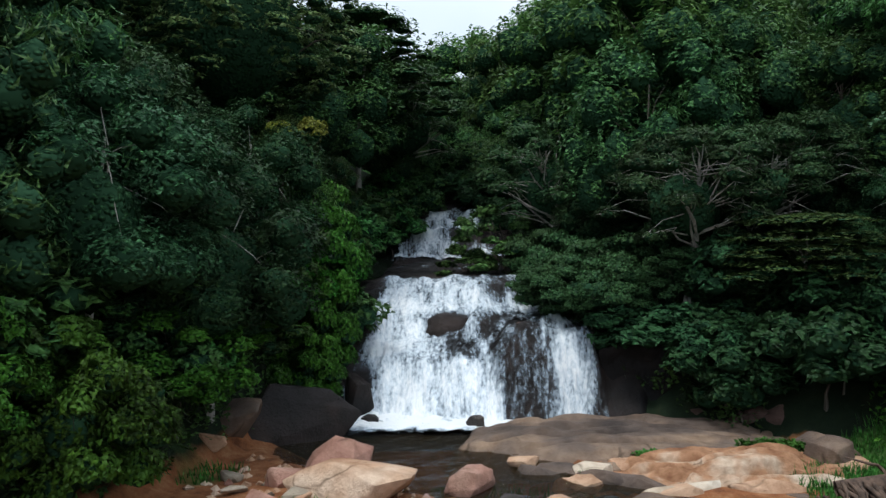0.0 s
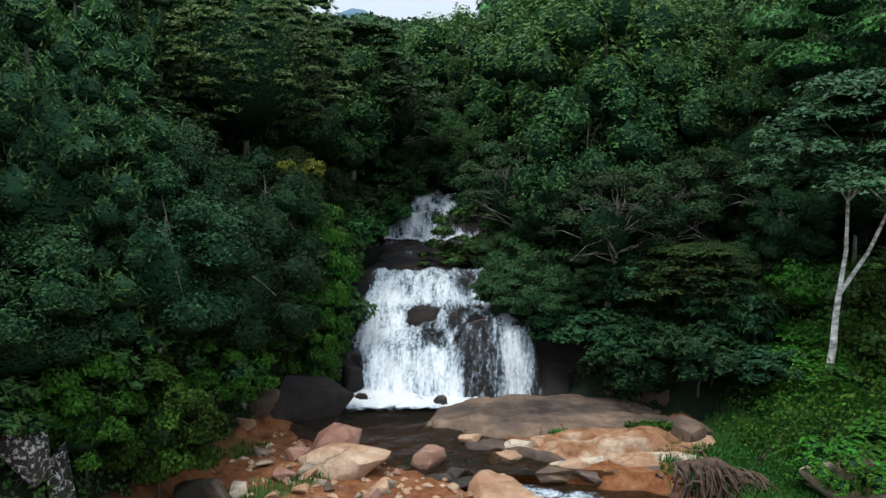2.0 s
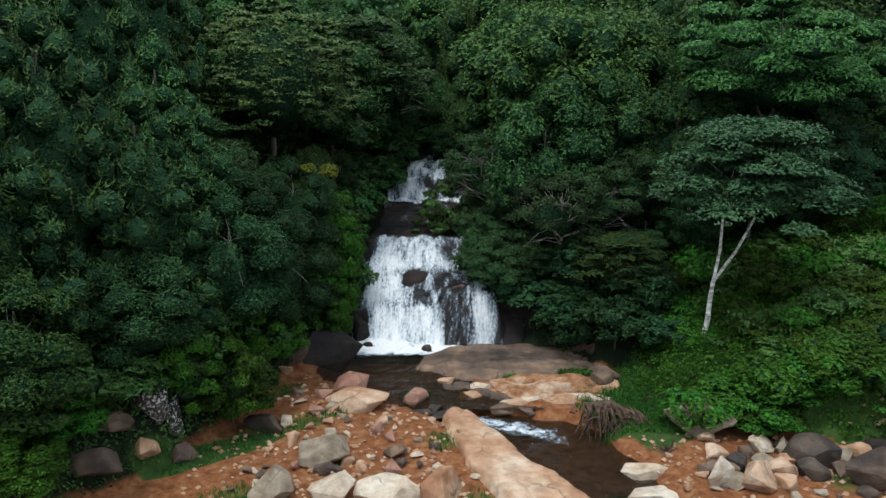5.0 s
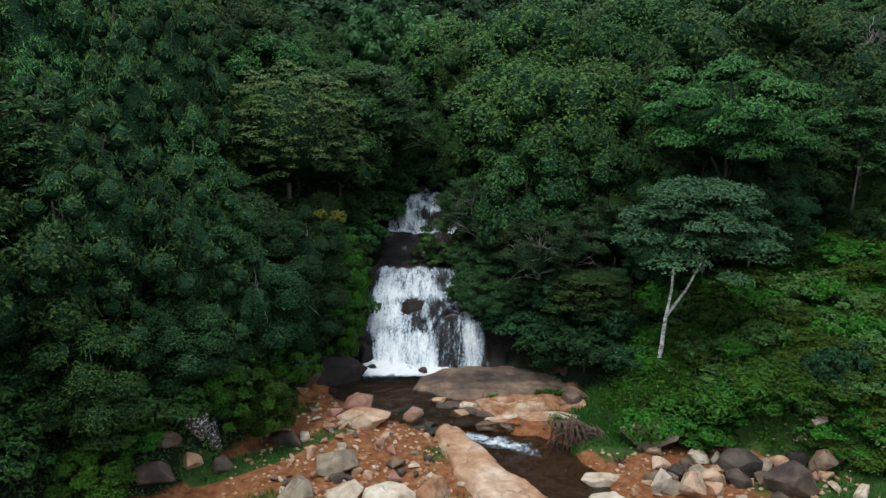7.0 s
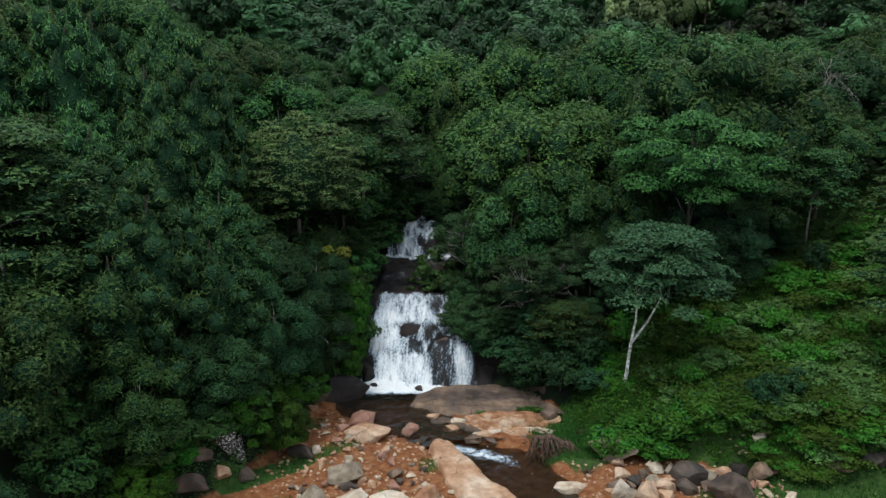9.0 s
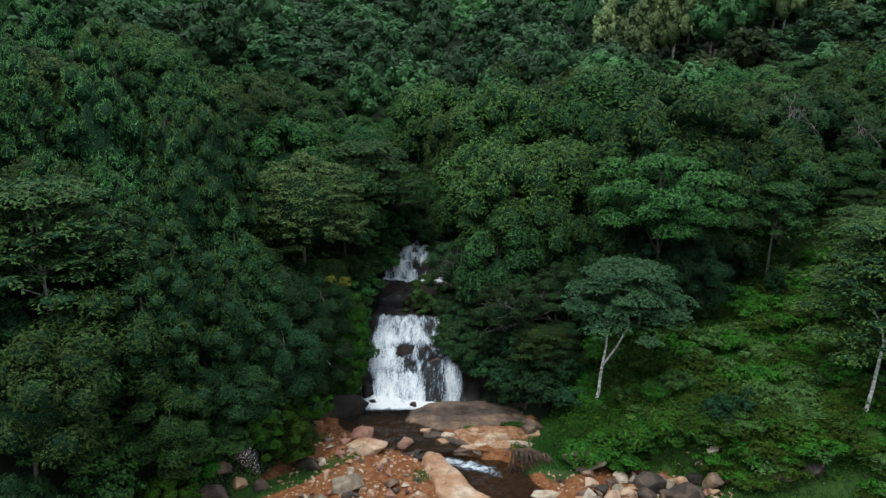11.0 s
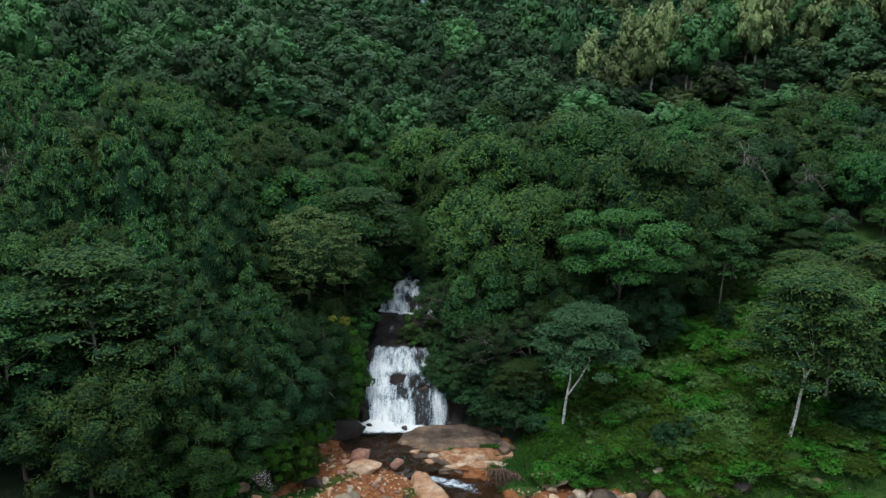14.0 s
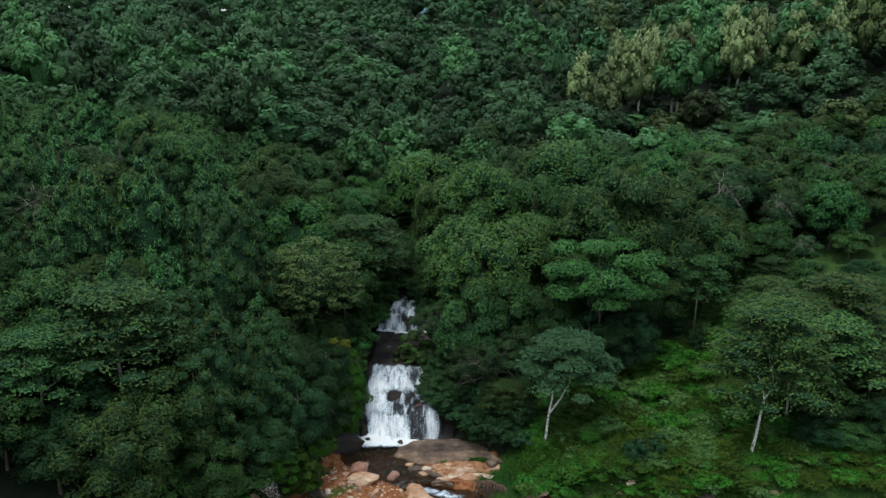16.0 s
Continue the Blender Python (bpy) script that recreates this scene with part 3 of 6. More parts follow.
def main_flow(x, y):
    v = y - (27.1 - 0.2 * (x + 3))
    left = -3.3 + 0.11 * np.clip(v, 0, 9) + 0.25 * wave(v * 1.2, x * 0, 3)
    f = 0.84 * smooth_step(left - 0.25, left + 0.6, x)
    # bare wet rock to the right of the main chute, thin veils over it
    r = smooth_step(1.35, 1.75, x + 0.18 * v - 0.4) * (1 - smooth_step(3.6, 6.0, v))
    f = f * (1 - r) + r * (0.30 + 0.2 * wave(x * 2.4, v * 0.7, 12))
    veil = np.exp(-((x - 4.1 + 0.1 * v) / 0.72) ** 2) * smooth_step(-0.1, 0.2, v) * (1 - smooth_step(2.2, 3.0, v))
    f = np.maximum(f, 0.92 * veil)
    right = smooth_step(4.7, 5.1, x + 0.12 * np.clip(v - 3, 0, 9))
    f = f * (1 - right)
    rock = np.exp(-(((x - 0.3) / 0.7) ** 2 + ((v - 4.3) / 0.8) ** 2))
    f = f - 0.5 * rock
    under = np.exp(-(((x - 0.45) / 0.7) ** 2 + ((v - 2.9) / 0.9) ** 2))
    f = f - 0.62 * under
    brown = np.exp(-(((x - 2.35) / 0.6) ** 2 + ((v - 2.2) / 0.7) ** 2))
    f = f - 0.7 * brown
    lip = smooth_step(5.6, 7.0, v)
    f = f - (0.20 + 0.06 * smooth_step(0.2, 2.0, x)) * lip * (1 + 0.8 * wave(x * 2.2, v * 0, 5)) - 0.10 * smooth_step(0.0, 2.0, x) * smooth_step(3.6, 5.2, v)
    steps = np.exp(-((v - 2.0) / 0.3) ** 2) + np.exp(-((v - 4.6) / 0.35) ** 2)
    f = f - 0.16 * steps * (1 + wave(x * 1.7, v * 2, 8))
    hole = np.exp(-(((x + 2.75) / 0.3) ** 2 + ((v - 1.0) / 0.8) ** 2))
    f = f - 1.1 * hole
    return np.clip(f - 0.8 * smooth_step(8.2, 9.2, v) + 0.15 * (1 - smooth_step(-0.2, 0.4, v)) * (x < 4.8) - 1.6 * (1 - smooth_step(-1.1, -0.5, v)), -0.6, 1.1)


water_sheet("main_cascade", -3.9, 5.6, 25.9, 37.0, 120, 120, 0.10, main_flow, "white foaming main cascade pouring over dark stepped rock")


def upper_flow(x, y):
    v = y - (27.1 - 0.2 * (x + 3))
    wob = 0.35 * wave(v * 1.7, x * 0.8, 2)
    low_tier = smooth_step(-2.7, -2.2, x + wob) * (1 - smooth_step(2.4, 3.2, x + wob)) * smooth_step(16.6, 17.1, v) * (1 - smooth_step(18.4, 19.2, v + 0.5 * np.abs(x + 0.6)))
    mid_tier = smooth_step(-2.1 + 0.6 * np.clip(v - 18.5, 0, 3), -1.5 + 0.6 * np.clip(v - 18.5, 0, 3), x + wob) * (1 - smooth_step(1.7, 2.4, x + wob)) * smooth_step(18.2, 18.7, v) * (1 - smooth_step(20.8, 21.6, v))
    run_in = (1 - smooth_step(0.3, 0.7, np.abs(x - 0.7 + 0.3 * wave(v * 0.9, 0 * v, 5)))) * smooth_step(20.8, 21.4, v) * (1 - smooth_step(23.5, 25, v))
    f = 0.84 * low_tier + 0.86 * mid_tier + 0.5 * run_in - 0.22 * (1 + wave(x * 2.3, v * 2.1, 7)) + 0.14 * wave(x * 5, v * 4, 2)
    f = f - 0.5 * np.exp(-((x - 1.15) / 0.35) ** 2) * low_tier
    foot = np.exp(-((v - 16.9) / 0.3) ** 2) * (np.abs(x - 0.4) < 3.0) * 0.85
    shelf = np.exp(-((v - 12.2) / 0.22) ** 2) * smooth_step(0.2, 1.0, x) * 0.62
    return np.clip(np.maximum(np.maximum(f, foot), shelf), -0.3, 1)


water_sheet("upper_cascade", -3.4, 4.2, 38.2, 53.0, 70, 150, 0.08, upper_flow, "small upper cascade tumbling over rock ledges between trees")


# ---- water ----
def water_surface(name, x0, x1, y0, y1, z, step, label, keep):
    sx, sy = np.meshgrid(np.arange(x0, x1 + step / 2, step), np.arange(y0, y1 + step / 2, step))
    sz = z + 0.02 * wave(sx * 2.2, sy * 3.1, 2) + 0.012 * wave(sx * 6, sy * 7, 5)
    si = np.arange(sx.size).reshape(sx.shape)
    sq = np.stack([si[:-1, :-1], si[:-1, 1:], si[1:, 1:], si[1:, :-1]], -1).reshape(-1, 4)
    cx, cy = sx.ravel()[sq].mean(1), sy.ravel()[sq].mean(1)
    ok = keep(cx, cy)
    return tagged(new(name, fast_mesh(name, np.stack([sx, sy, sz], -1).reshape(-1, 3), sq[ok], WATER, True)), label, "water", kind="structure")


water_surface("water_pool", -8, 8, 18.2, 27.5, -0.03, 0.25, "dark rippled pool at the foot of the waterfall", lambda x, y: (ground_height(x, y) < 0.15))
water_surface("water_stream", -2, 45, -60, 18.6, -0.42, 0.4, "shallow brown stream running between boulders", lambda x, y: (np.abs(x - line(y, STREAM)) < 5))


def foam_patch(name, outline, z, label, flow=0.75, nu=36, nv=36, rims=(2.2, 8)):
    """A patch of foam on water: outline(u, v) gives x, y for u, v in 0..1; it thins towards its rim."""
    u, v = np.meshgrid(np.linspace(0, 1, nu), np.linspace(0, 1, nv))
    x, y = outline(u, v)
    zz = z + 0.05 * wave(x * 4, y * 4, 3) + 0.04 * wave(x * 9, y * 9, 6)
    si = np.arange(x.size).reshape(x.shape)
    sq = np.stack([si[:-1, :-1], si[:-1, 1:], si[1:, 1:], si[1:, :-1]], -1).reshape(-1, 4)
    me = fast_mesh(name, np.stack([x, y, zz], -1).reshape(-1, 3), sq, FOAM_POOL, True)
    rim = np.minimum(np.minimum(u, 1 - u) * 5, np.minimum(v * rims[0], (1 - v) * rims[1]))
    me.attributes.new("flow", "FLOAT", "POINT").data.foreach_set("value", (flow * np.clip(rim, 0, 1) - 0.12).astype(np.float32).ravel())
    me.uv_layers.new(name="flow_uv").data.foreach_set("uv", np.stack([x, y], -1).reshape(-1, 2)[sq.ravel()].astype(np.float32).ravel())
    return tagged(new(name, me), label, "foam", kind="structure")


foam_patch("foam_foot", lambda u, v: (-4.0 + 9.2 * u, 27.85 - 1.75 * u - (1 - v) * (3.6 - 2.0 * u)), 0.13, "white foam where the cascade meets the pool", 1.6, 70, 30, (2.6, 20))
foam_patch("foam_rapid", lambda u, v: (1.9 + 5.6 * u, 19.0 - 2.0 * u - 1.6 * v - 0.3 * u * v), -0.37, "foaming rapid where the pool spills into the stream", 0.7, rims=(3, 3))

# ---- trees ----
def trunk_mesh(rng, name, height, r0, mat, limbs, lean=(0.0, 0.0), bend=0.3, sides=6):
    """A tapered, slightly bent trunk with limbs that end at the given points; the trunk reaches the given height."""
    hs = np.linspace(0, 1, 5)
    ph = rng.uniform(0, 6)
    path = [(lean[0] * h + bend * h * math.sin(3 * h + ph), lean[1] * h + bend * h * math.cos(2.5 * h + ph) - bend * h * math.cos(ph), height * h - (0.4 if h == 0 else 0)) for h in hs]
    pieces = [tube(path, [r0 * (1.35 if i == 0 else 1) * (1 - 0.78 * h) for i, h in enumerate(hs)], sides)]
    for e in limbs:
        e = np.array(e)
        k = rng.uniform(0.45, 0.95)
        i = k * 4
        a, b = int(i), min(int(i) + 1, 4)
        s = np.array(path[a]) * (1 - (i - a)) + np.array(path[b]) * (i - a)
        m1 = s + (e - s) * 0.35 + np.array([rng.uniform(-0.3, 0.3), rng.uniform(-0.3, 0.3), 0.05 * np.linalg.norm(e - s)])
        m2 = s + (e - s) * 0.7 + np.array([rng.uniform(-0.3, 0.3), rng.uniform(-0.3, 0.3), 0.1 * np.linalg.norm(e - s)])
        r = r0 * (1 - 0.78 * k) * 0.6
        pieces.append(tube([s, m1, m2, e], [r, r * 0.7, r * 0.45, r * 0.2], 4))
    v, f = join(pieces)
    return fast_mesh(name, v, f, mat, True)


def dome(rng, n, low):
    d = rng.normal(size=(n * 6 + 40, 3))
    d /= np.linalg.norm(d, axis=1, keepdims=True)
    return d[d[:, 2] > low][:n]


def unit_ball(level):
    bm = bmesh.new()
    bmesh.ops.create_icosphere(bm, subdivisions=level, radius=1.0)
    v = np.array([tuple(q.co) for q in bm.verts])
    f = np.array([[q.index for q in p.verts] for p in bm.faces])
    bm.free()
    return v, f


BALL = {1: unit_ball(1), 2: unit_ball(2)}


def lay_normals(me, nor):
    """Let leaves be shaded by the roundness of the lobe that they cover."""
    nor = nor / (np.linalg.norm(nor, axis=1, keepdims=True) + 1e-9)
    me.attributes.new("custom_normal", "FLOAT_VECTOR", "POINT").data.foreach_set("vector", nor.astype(np.float32).ravel())


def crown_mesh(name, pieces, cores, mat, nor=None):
    """Leaves in their own green, the cores inside darker to paint the crown's inner shade."""
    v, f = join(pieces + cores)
    me = fast_mesh(name, v, f, (mat, CORE_SHADE), nor is not None)
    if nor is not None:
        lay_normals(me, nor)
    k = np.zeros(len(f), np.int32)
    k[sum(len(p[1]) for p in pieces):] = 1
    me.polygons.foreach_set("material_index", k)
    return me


def lump(rng, c, r, level=2, uneven=0.09):
    """The dense leafy mass inside a lobe: an uneven closed lump, as (verts, triangles)."""
    v, f = BALL[level]
    ph = rng.uniform(0, 6.28, 6)
    k = 1 + uneven * (np.sin(3.3 * v[:, 0] + ph[0]) * np.sin(3.6 * v[:, 1] + ph[1]) + np.sin(4.1 * v[:, 2] + 2.7 * v[:, 0] + ph[2]) * 0.7 + 0.5 * np.sin(7 * v[:, 1] + 5 * v[:, 2] + ph[3]))
    return v * k[:, None] * np.asarray(r) + np.asarray(c), f


def even_dirs(rng, n, low):
    """Directions spread evenly from straight up down to the height low."""
    i = np.arange(n) + 0.5
    z = 1 - (1 - low) * i / n + rng.uniform(-0.08, 0.08, n)
    z = np.clip(z, -1, 1)
    a = i * 2.399963 + rng.uniform(0, 6.28) + rng.uniform(-0.35, 0.35, n)
    q = np.sqrt(np.maximum(1 - z * z, 0))
    return np.stack([q * np.cos(a), q * np.sin(a), z], -1)


def envelope(rng, R, H, base, n, size=(0.30, 0.48), low=-0.55, flat=0.85, out=0.62):
    """Lobes that make up a rounded crown, as centres and radii, with one large mass in the middle."""
    d = even_dirs(rng, n, low)
    s = rng.uniform(size[0], size[1], n)
    axes = np.array([R, R, H / 2])
    mid = np.array([0, 0, base + H / 2])
    c = mid + d * axes * (1 - s * out)[:, None] * rng.uniform(0.84, 1.12, (n, 1))
    r = s[:, None] * np.array([R, R, (R + H / 2) / 2 * flat])
    return np.concatenate([mid[None] - (0, 0, 0.06 * H), c]), np.concatenate([axes[None] * 0.58, r])


def leafy_crown(rng, name, mat, c, r, n_leaf, leaf, width=0.62, droop=0.35, core=0.66, level=1, up=0.6, jitter=0.28, low=-0.2, ripple=0.12, buds=3.2):
    """Lobes covered with small leaves that overlap like shingles on their outer sides; each lobe is heaped in smaller tufts."""
    k = len(c)
    area = r[:, 0] * r[:, 2]
    area[0] *= 0.35
    which = rng.choice(k, n_leaf * 2, p=area / area.sum())
    d = rng.normal(size=(n_leaf * 2, 3))
    d /= np.linalg.norm(d, axis=1, keepdims=True)
    ph = rng.uniform(0, 6.28, (k, 3))[which]
    bump = np.sin(d[:, 0] * buds * 1.6 + ph[:, 0]) * np.sin(d[:, 1] * buds * 1.6 + ph[:, 1]) + 0.6 * np.sin(d[:, 2] * buds * 2.2 + d[:, 0] * buds + ph[:, 2])
    pos = c[which] + d * r[which] * (0.95 + ripple * bump + rng.uniform(-0.22, 0.10, len(d)))[:, None]
    # leaves end at low; below it the dark cores stand in for underside shade
    ok = d[:, 2] > low
    for j in range(k):
        q = (pos - c[j]) / r[j]
        ok &= ((q * q).sum(1) > 0.66) | (which == j)
    pos, d = pos[ok][:n_leaf], d[ok][:n_leaf]
    nor = d * 0.7 + np.array([0, 0, up]) + rng.normal(size=d.shape) * jitter
    pieces = [leaves(rng, pos, nor, leaf, leaf * width, droop, True)]
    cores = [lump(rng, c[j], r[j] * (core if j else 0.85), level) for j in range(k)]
    whole = (pos - c[0]) / r[0]
    whole /= np.linalg.norm(whole, axis=1, keepdims=True)
    soft = d * 0.8 + whole * 0.45 + np.array([0, 0, 0.2]) + rng.normal(size=d.shape) * 0.22
    soft = np.concatenate([np.repeat(soft, 3, axis=0)] + [(q[0] - c[j]) / r[j] for j, q in enumerate(cores)])
    return crown_mesh(name, pieces, cores, mat, soft), c[1:] + np.array([0, 0, 0.2]) * r[1:]


def pine_crown(rng, name, mat, R, H, base, whorls, arms, n_leaf, length):
    """Whorls of branches, each ending in upswept brushes of needles; the crown is a blunt cone."""
    c, r = [np.array([0, 0, base + (H - base) * 0.42])], [np.array([R * 0.55, R * 0.55, (H - base) * 0.5])]
    for i in range(whorls):
        h = i / (whorls - 1)
        z = base + (H - base) * (0.04 + 0.92 * h)
        rr = R * (1 - h ** 1.7) ** 0.75 + 0.2
        n = max(3, int(round(arms * (0.35 + 0.65 * rr / R))))
        for k in range(n):
            a = 2 * math.pi * (k + 0.5 * (i % 2)) / n + rng.uniform(-0.35, 0.35)
            q = rr * rng.uniform(0.74, 1.06)
            for step, big in ((1.0, 1.0), (0.66, 0.85)) if rr > R * 0.5 else ((1.0, 0.9),):
                c.append(np.array([q * step * math.cos(a), q * step * math.sin(a), z + rng.uniform(-0.35, 0.35) + 0.12 * q * step]))
                r.append(length * big * rng.uniform(0.75, 1.2) * np.array([0.5, 0.5, 0.82]))
    return leafy_crown(rng, name, mat, np.array(c), np.array(r), n_leaf, 0.36, width=0.3, droop=-0.9, core=0.7, up=0.5, jitter=0.22, low=-0.2, ripple=0.08)


def tier_crown(rng, name, mat, R, top, base, tiers, pads, per, leaf, spread=1.0):
    """Flat-topped umbrella crown: thin feathery pads of foliage in spreading layers that stoop towards the rim."""
    cs = []
    for i in range(tiers):
        u = (i + 0.5) / tiers
        rr = R * (1.0 - 0.62 * u ** 2.2)
        for k in range(pads):
            a = 2.399963 * k + i * 1.3 + rng.uniform(-0.3, 0.3)
            q = rr * math.sqrt((k + 0.6) / pads) * spread * rng.uniform(0.92, 1.06)
            cs.append((q * math.cos(a), q * math.sin(a), base + (top - base) * (0.25 + 0.72 * u) - (top - base) * 0.30 * (q / R) ** 2 + rng.uniform(-0.25, 0.25)))
    c = np.array(cs)
    pr = R * 0.27 * rng.uniform(0.7, 1.25, len(c))
    a = rng.uniform(0, 2 * math.pi, (len(c), per))
    q = np.sqrt(rng.uniform(0, 1, (len(c), per)))
    star = 1 + 0.18 * np.sin(5 * a + rng.uniform(0, 6.28, (len(c), 1)))
    pos = np.stack([q * star * np.cos(a), q * star * np.sin(a), 0.22 * (1 - q * q) - 0.16 * q + rng.normal(size=q.shape) * 0.05], -1) * pr[:, None, None] + c[:, None, :]
    nor = np.stack([q * np.cos(a) * 0.5, q * np.sin(a) * 0.5, np.ones_like(q)], -1) + rng.normal(size=pos.shape) * 0.3
    pieces = [leaves(rng, pos.reshape(-1, 3), nor.reshape(-1, 3), leaf, leaf * 0.6, 0.15, True)]
    cores = [lump(rng, c[j] - (0, 0, 0.05 * pr[j]), pr[j] * np.array([0.55, 0.55, 0.09]), 1, 0.1) for j in range(len(c))]
    return crown_mesh(name, pieces, cores, mat), c


def tree_thing(name, trunk, crown, label, category="tree", group="", bark="", leaf=""):
    t = tagged(empty(name), label, category, group)
    part("trunk", trunk, t, bark)
    part("crown", crown, t, leaf)
    return t


def make_tree(kind, seed):
    """A tree of a kind, standing at the origin. Returns the thing, its full height and its crown's radius."""
    rng = np.random.default_rng(seed + 40)
    if kind == "near_broad":
        H, R = 10.0, 3.3
        c, r = envelope(rng, R, 9.2, 0.7, 20, (0.26, 0.46), -0.7, 0.85)
        cr, c = leafy_crown(rng, "crown", [LEAF_DARK, LEAF_MID, LEAF_OLIVE, LEAF_DEEP_SHADE, LEAF_DULL][seed % 5], c, r, 11000, 0.19)
        tr = trunk_mesh(rng, "trunk", 7.5, 0.14, BARK_GREY, c[rng.choice(len(c), 10)])
        lab = "leafy broadleaf tree with a dense dark green crown"
    elif kind == "fore_broad":
        H, R = 12.0, 4.4
        c, r = envelope(rng, R, 10.8, 1.1, 17, (0.26, 0.46), -0.55, 0.95)
        cr, c = leafy_crown(rng, "crown", [LEAF_DARK, LEAF_MID, LEAF_OLIVE, LEAF_DARK, LEAF_MID][seed % 5], c, r, 6000, 0.3)
        tr = trunk_mesh(rng, "trunk", 9, 0.17, BARK, c[rng.choice(len(c), 7)], sides=6)
        lab = "tall rainforest tree with a full clumped green crown"
    elif kind == "mid_broad":
        H, R = 12.0, 4.5
        c, r = envelope(rng, R, 10.6, 1.3, 14, (0.28, 0.48), -0.45, 1.0)
        cr, c = leafy_crown(rng, "crown", [LEAF_DARK, LEAF_MID, LEAF_OLIVE, LEAF_DEEP_SHADE][seed % 4], c, r, 2900, 0.42)
        tr = trunk_mesh(rng, "trunk", 9, 0.2, BARK, c[rng.choice(len(c), 3)], sides=5)
        lab = "tall rainforest tree with a rounded clumped green crown"
    elif kind == "bright_broad":
        H, R = 12.0, 4.0
        c, r = envelope(rng, R, 11.2, 0.6, 24, (0.2, 0.38), -0.5, 1.15)
        cr, c = leafy_crown(rng, "crown", [LEAF_GREY, LEAF_MID, LEAF_FRESH][seed % 3], c, r, 7000, 0.27, up=0.7)
        tr = trunk_mesh(rng, "trunk", 9.5, 0.16, BARK, c[rng.choice(len(c), 8)], sides=5)
        lab = "slender forest tree with lighter feathery green crown"
    elif kind == "parasol":
        H, R = 12.0, 5.4
        c, r = envelope(rng, R, 7.4, 4.4, 24, (0.2, 0.34), -0.4, 0.55)
        cr, c = leafy_crown(rng, "crown", LEAF_MID, c, r, 13000, 0.24)
        tr = trunk_mesh(rng, "trunk", 9.0, 0.2, BARK, c[rng.choice(len(c), 14)], sides=7)
        lab = "broad forest tree with a domed crown of separate leaf clumps"
    elif kind == "rosette":
        H, R = 15.0, 5.2
        d = even_dirs(rng, 300, -0.5)
        axes = np.array([R, R, 5.6])
        mid = np.array([0, 0, 9.0])
        q = 1 + 0.12 * np.sin(d[:, 0] * 6 + 1) * np.sin(d[:, 1] * 5 + 2) + 0.06 * np.sin(d[:, 2] * 9 + d[:, 0] * 4) + 0.03 * rng.normal(size=300)
        c = np.concatenate([[mid], mid + d * axes * 0.93 * q[:, None]])
        r = np.concatenate([[axes * 0.8], rng.uniform(0.38, 0.66, (300, 1)) * np.array([1.15, 1.15, 0.5])])
        cr, c = leafy_crown(rng, "crown", LEAF_PALE, c, r, 15000, 0.24, core=0.6, up=0.7, low=-0.2)
        tr = trunk_mesh(rng, "trunk", 11.5, 0.24, BARK, c[rng.choice(len(c), 16)])
        lab = "big olive-leaved tree whose leaves stand in flat rosettes"
    elif kind == "tier":
        H, R = 12.0, 4.8
        cr, c = tier_crown(rng, "crown", LEAF_GREY if seed % 2 else LEAF_OLIVE, R, 12.2, 5.4, 4, 22, 84, 0.31)
        tr = trunk_mesh(rng, "trunk", 10.0, 0.17, BARK_GREY, c[rng.choice(len(c), 12)])
        lab = "flat-topped tree with layered spreading foliage"
    elif kind == "pine":
        H, R = 15.0, 3.6
        cr, c = pine_crown(rng, "crown", LEAF_PINE if seed < 3 else LEAF_DARK, R, 14.6, 1.2, 10, 6, 5300, 1.4)
        tr = trunk_mesh(rng, "trunk", 14.2, 0.19, BARK, c[rng.choice(len(c), 6)], bend=0.12)
        lab = "tall pine with upswept brushes of green needles"
    elif kind == "bare":
        H, R = 12.0, 3.4
        c, r = envelope(rng, R, 8.5, 3.2, 16, (0.2, 0.34), -0.7, 0.8)
        cr, c = leafy_crown(rng, "crown", LEAF_DULL, c, r, 3200, 0.32, core=0.5)
        tr = trunk_mesh(rng, "trunk", 11.2, 0.19, BARK_GREY, np.concatenate([c[rng.choice(len(c), 24)] * np.array([1.12, 1.12, 1.04]), c[rng.choice(len(c), 12)] * np.array([1.2, 1.2, 1.1])]))
        lab = "half-bare tree with pale branches and thin dark foliage"
    elif kind == "grey_twig":
        H, R = 8.0, 2.8
        c, r = envelope(rng, R, 5.8, 2.1, 22, (0.18, 0.32), -0.6, 0.7)
        cr, c = leafy_crown(rng, "crown", LEAF_DULL, c, r, 7500, 0.17, core=0.5)
        tr = trunk_mesh(rng, "trunk", 6.4, 0.15, BARK_GREY, np.concatenate([c[rng.choice(len(c), 30)] * np.array([1.1, 1.1, 1.02]), c[rng.choice(len(c), 24)] * np.array([1.25, 1.25, 0.98])]), bend=0.6)
        lab = "gnarled grey tree with pale twigs and small leaves"
    elif kind == "shrub":
        H, R = 3.0, 1.7
        c, r = envelope(rng, R, 2.8, 0.05, 9, (0.3, 0.48), -0.5, 0.9)
        cr, c = leafy_crown(rng, "crown", [LEAF_MID, LEAF_DARK, LEAF_BRIGHT, LEAF_DEEP_SHADE][seed % 4], c, r, 760, 0.3)
        tr = trunk_mesh(rng, "trunk", 1.6, 0.05, BARK, c[rng.choice(len(c), 5)], sides=4)
        lab = "leafy green shrub on the bank"
    elif kind == "broadleaf_bush":
        H, R = 4.0, 2.2
        c, r = envelope(rng, R, 3.9, 0.05, 22, (0.2, 0.36), -0.6, 0.8)
        cr, c = leafy_crown(rng, "crown", LEAF_BRIGHT, c, r, 8000, 0.19, width=0.75)
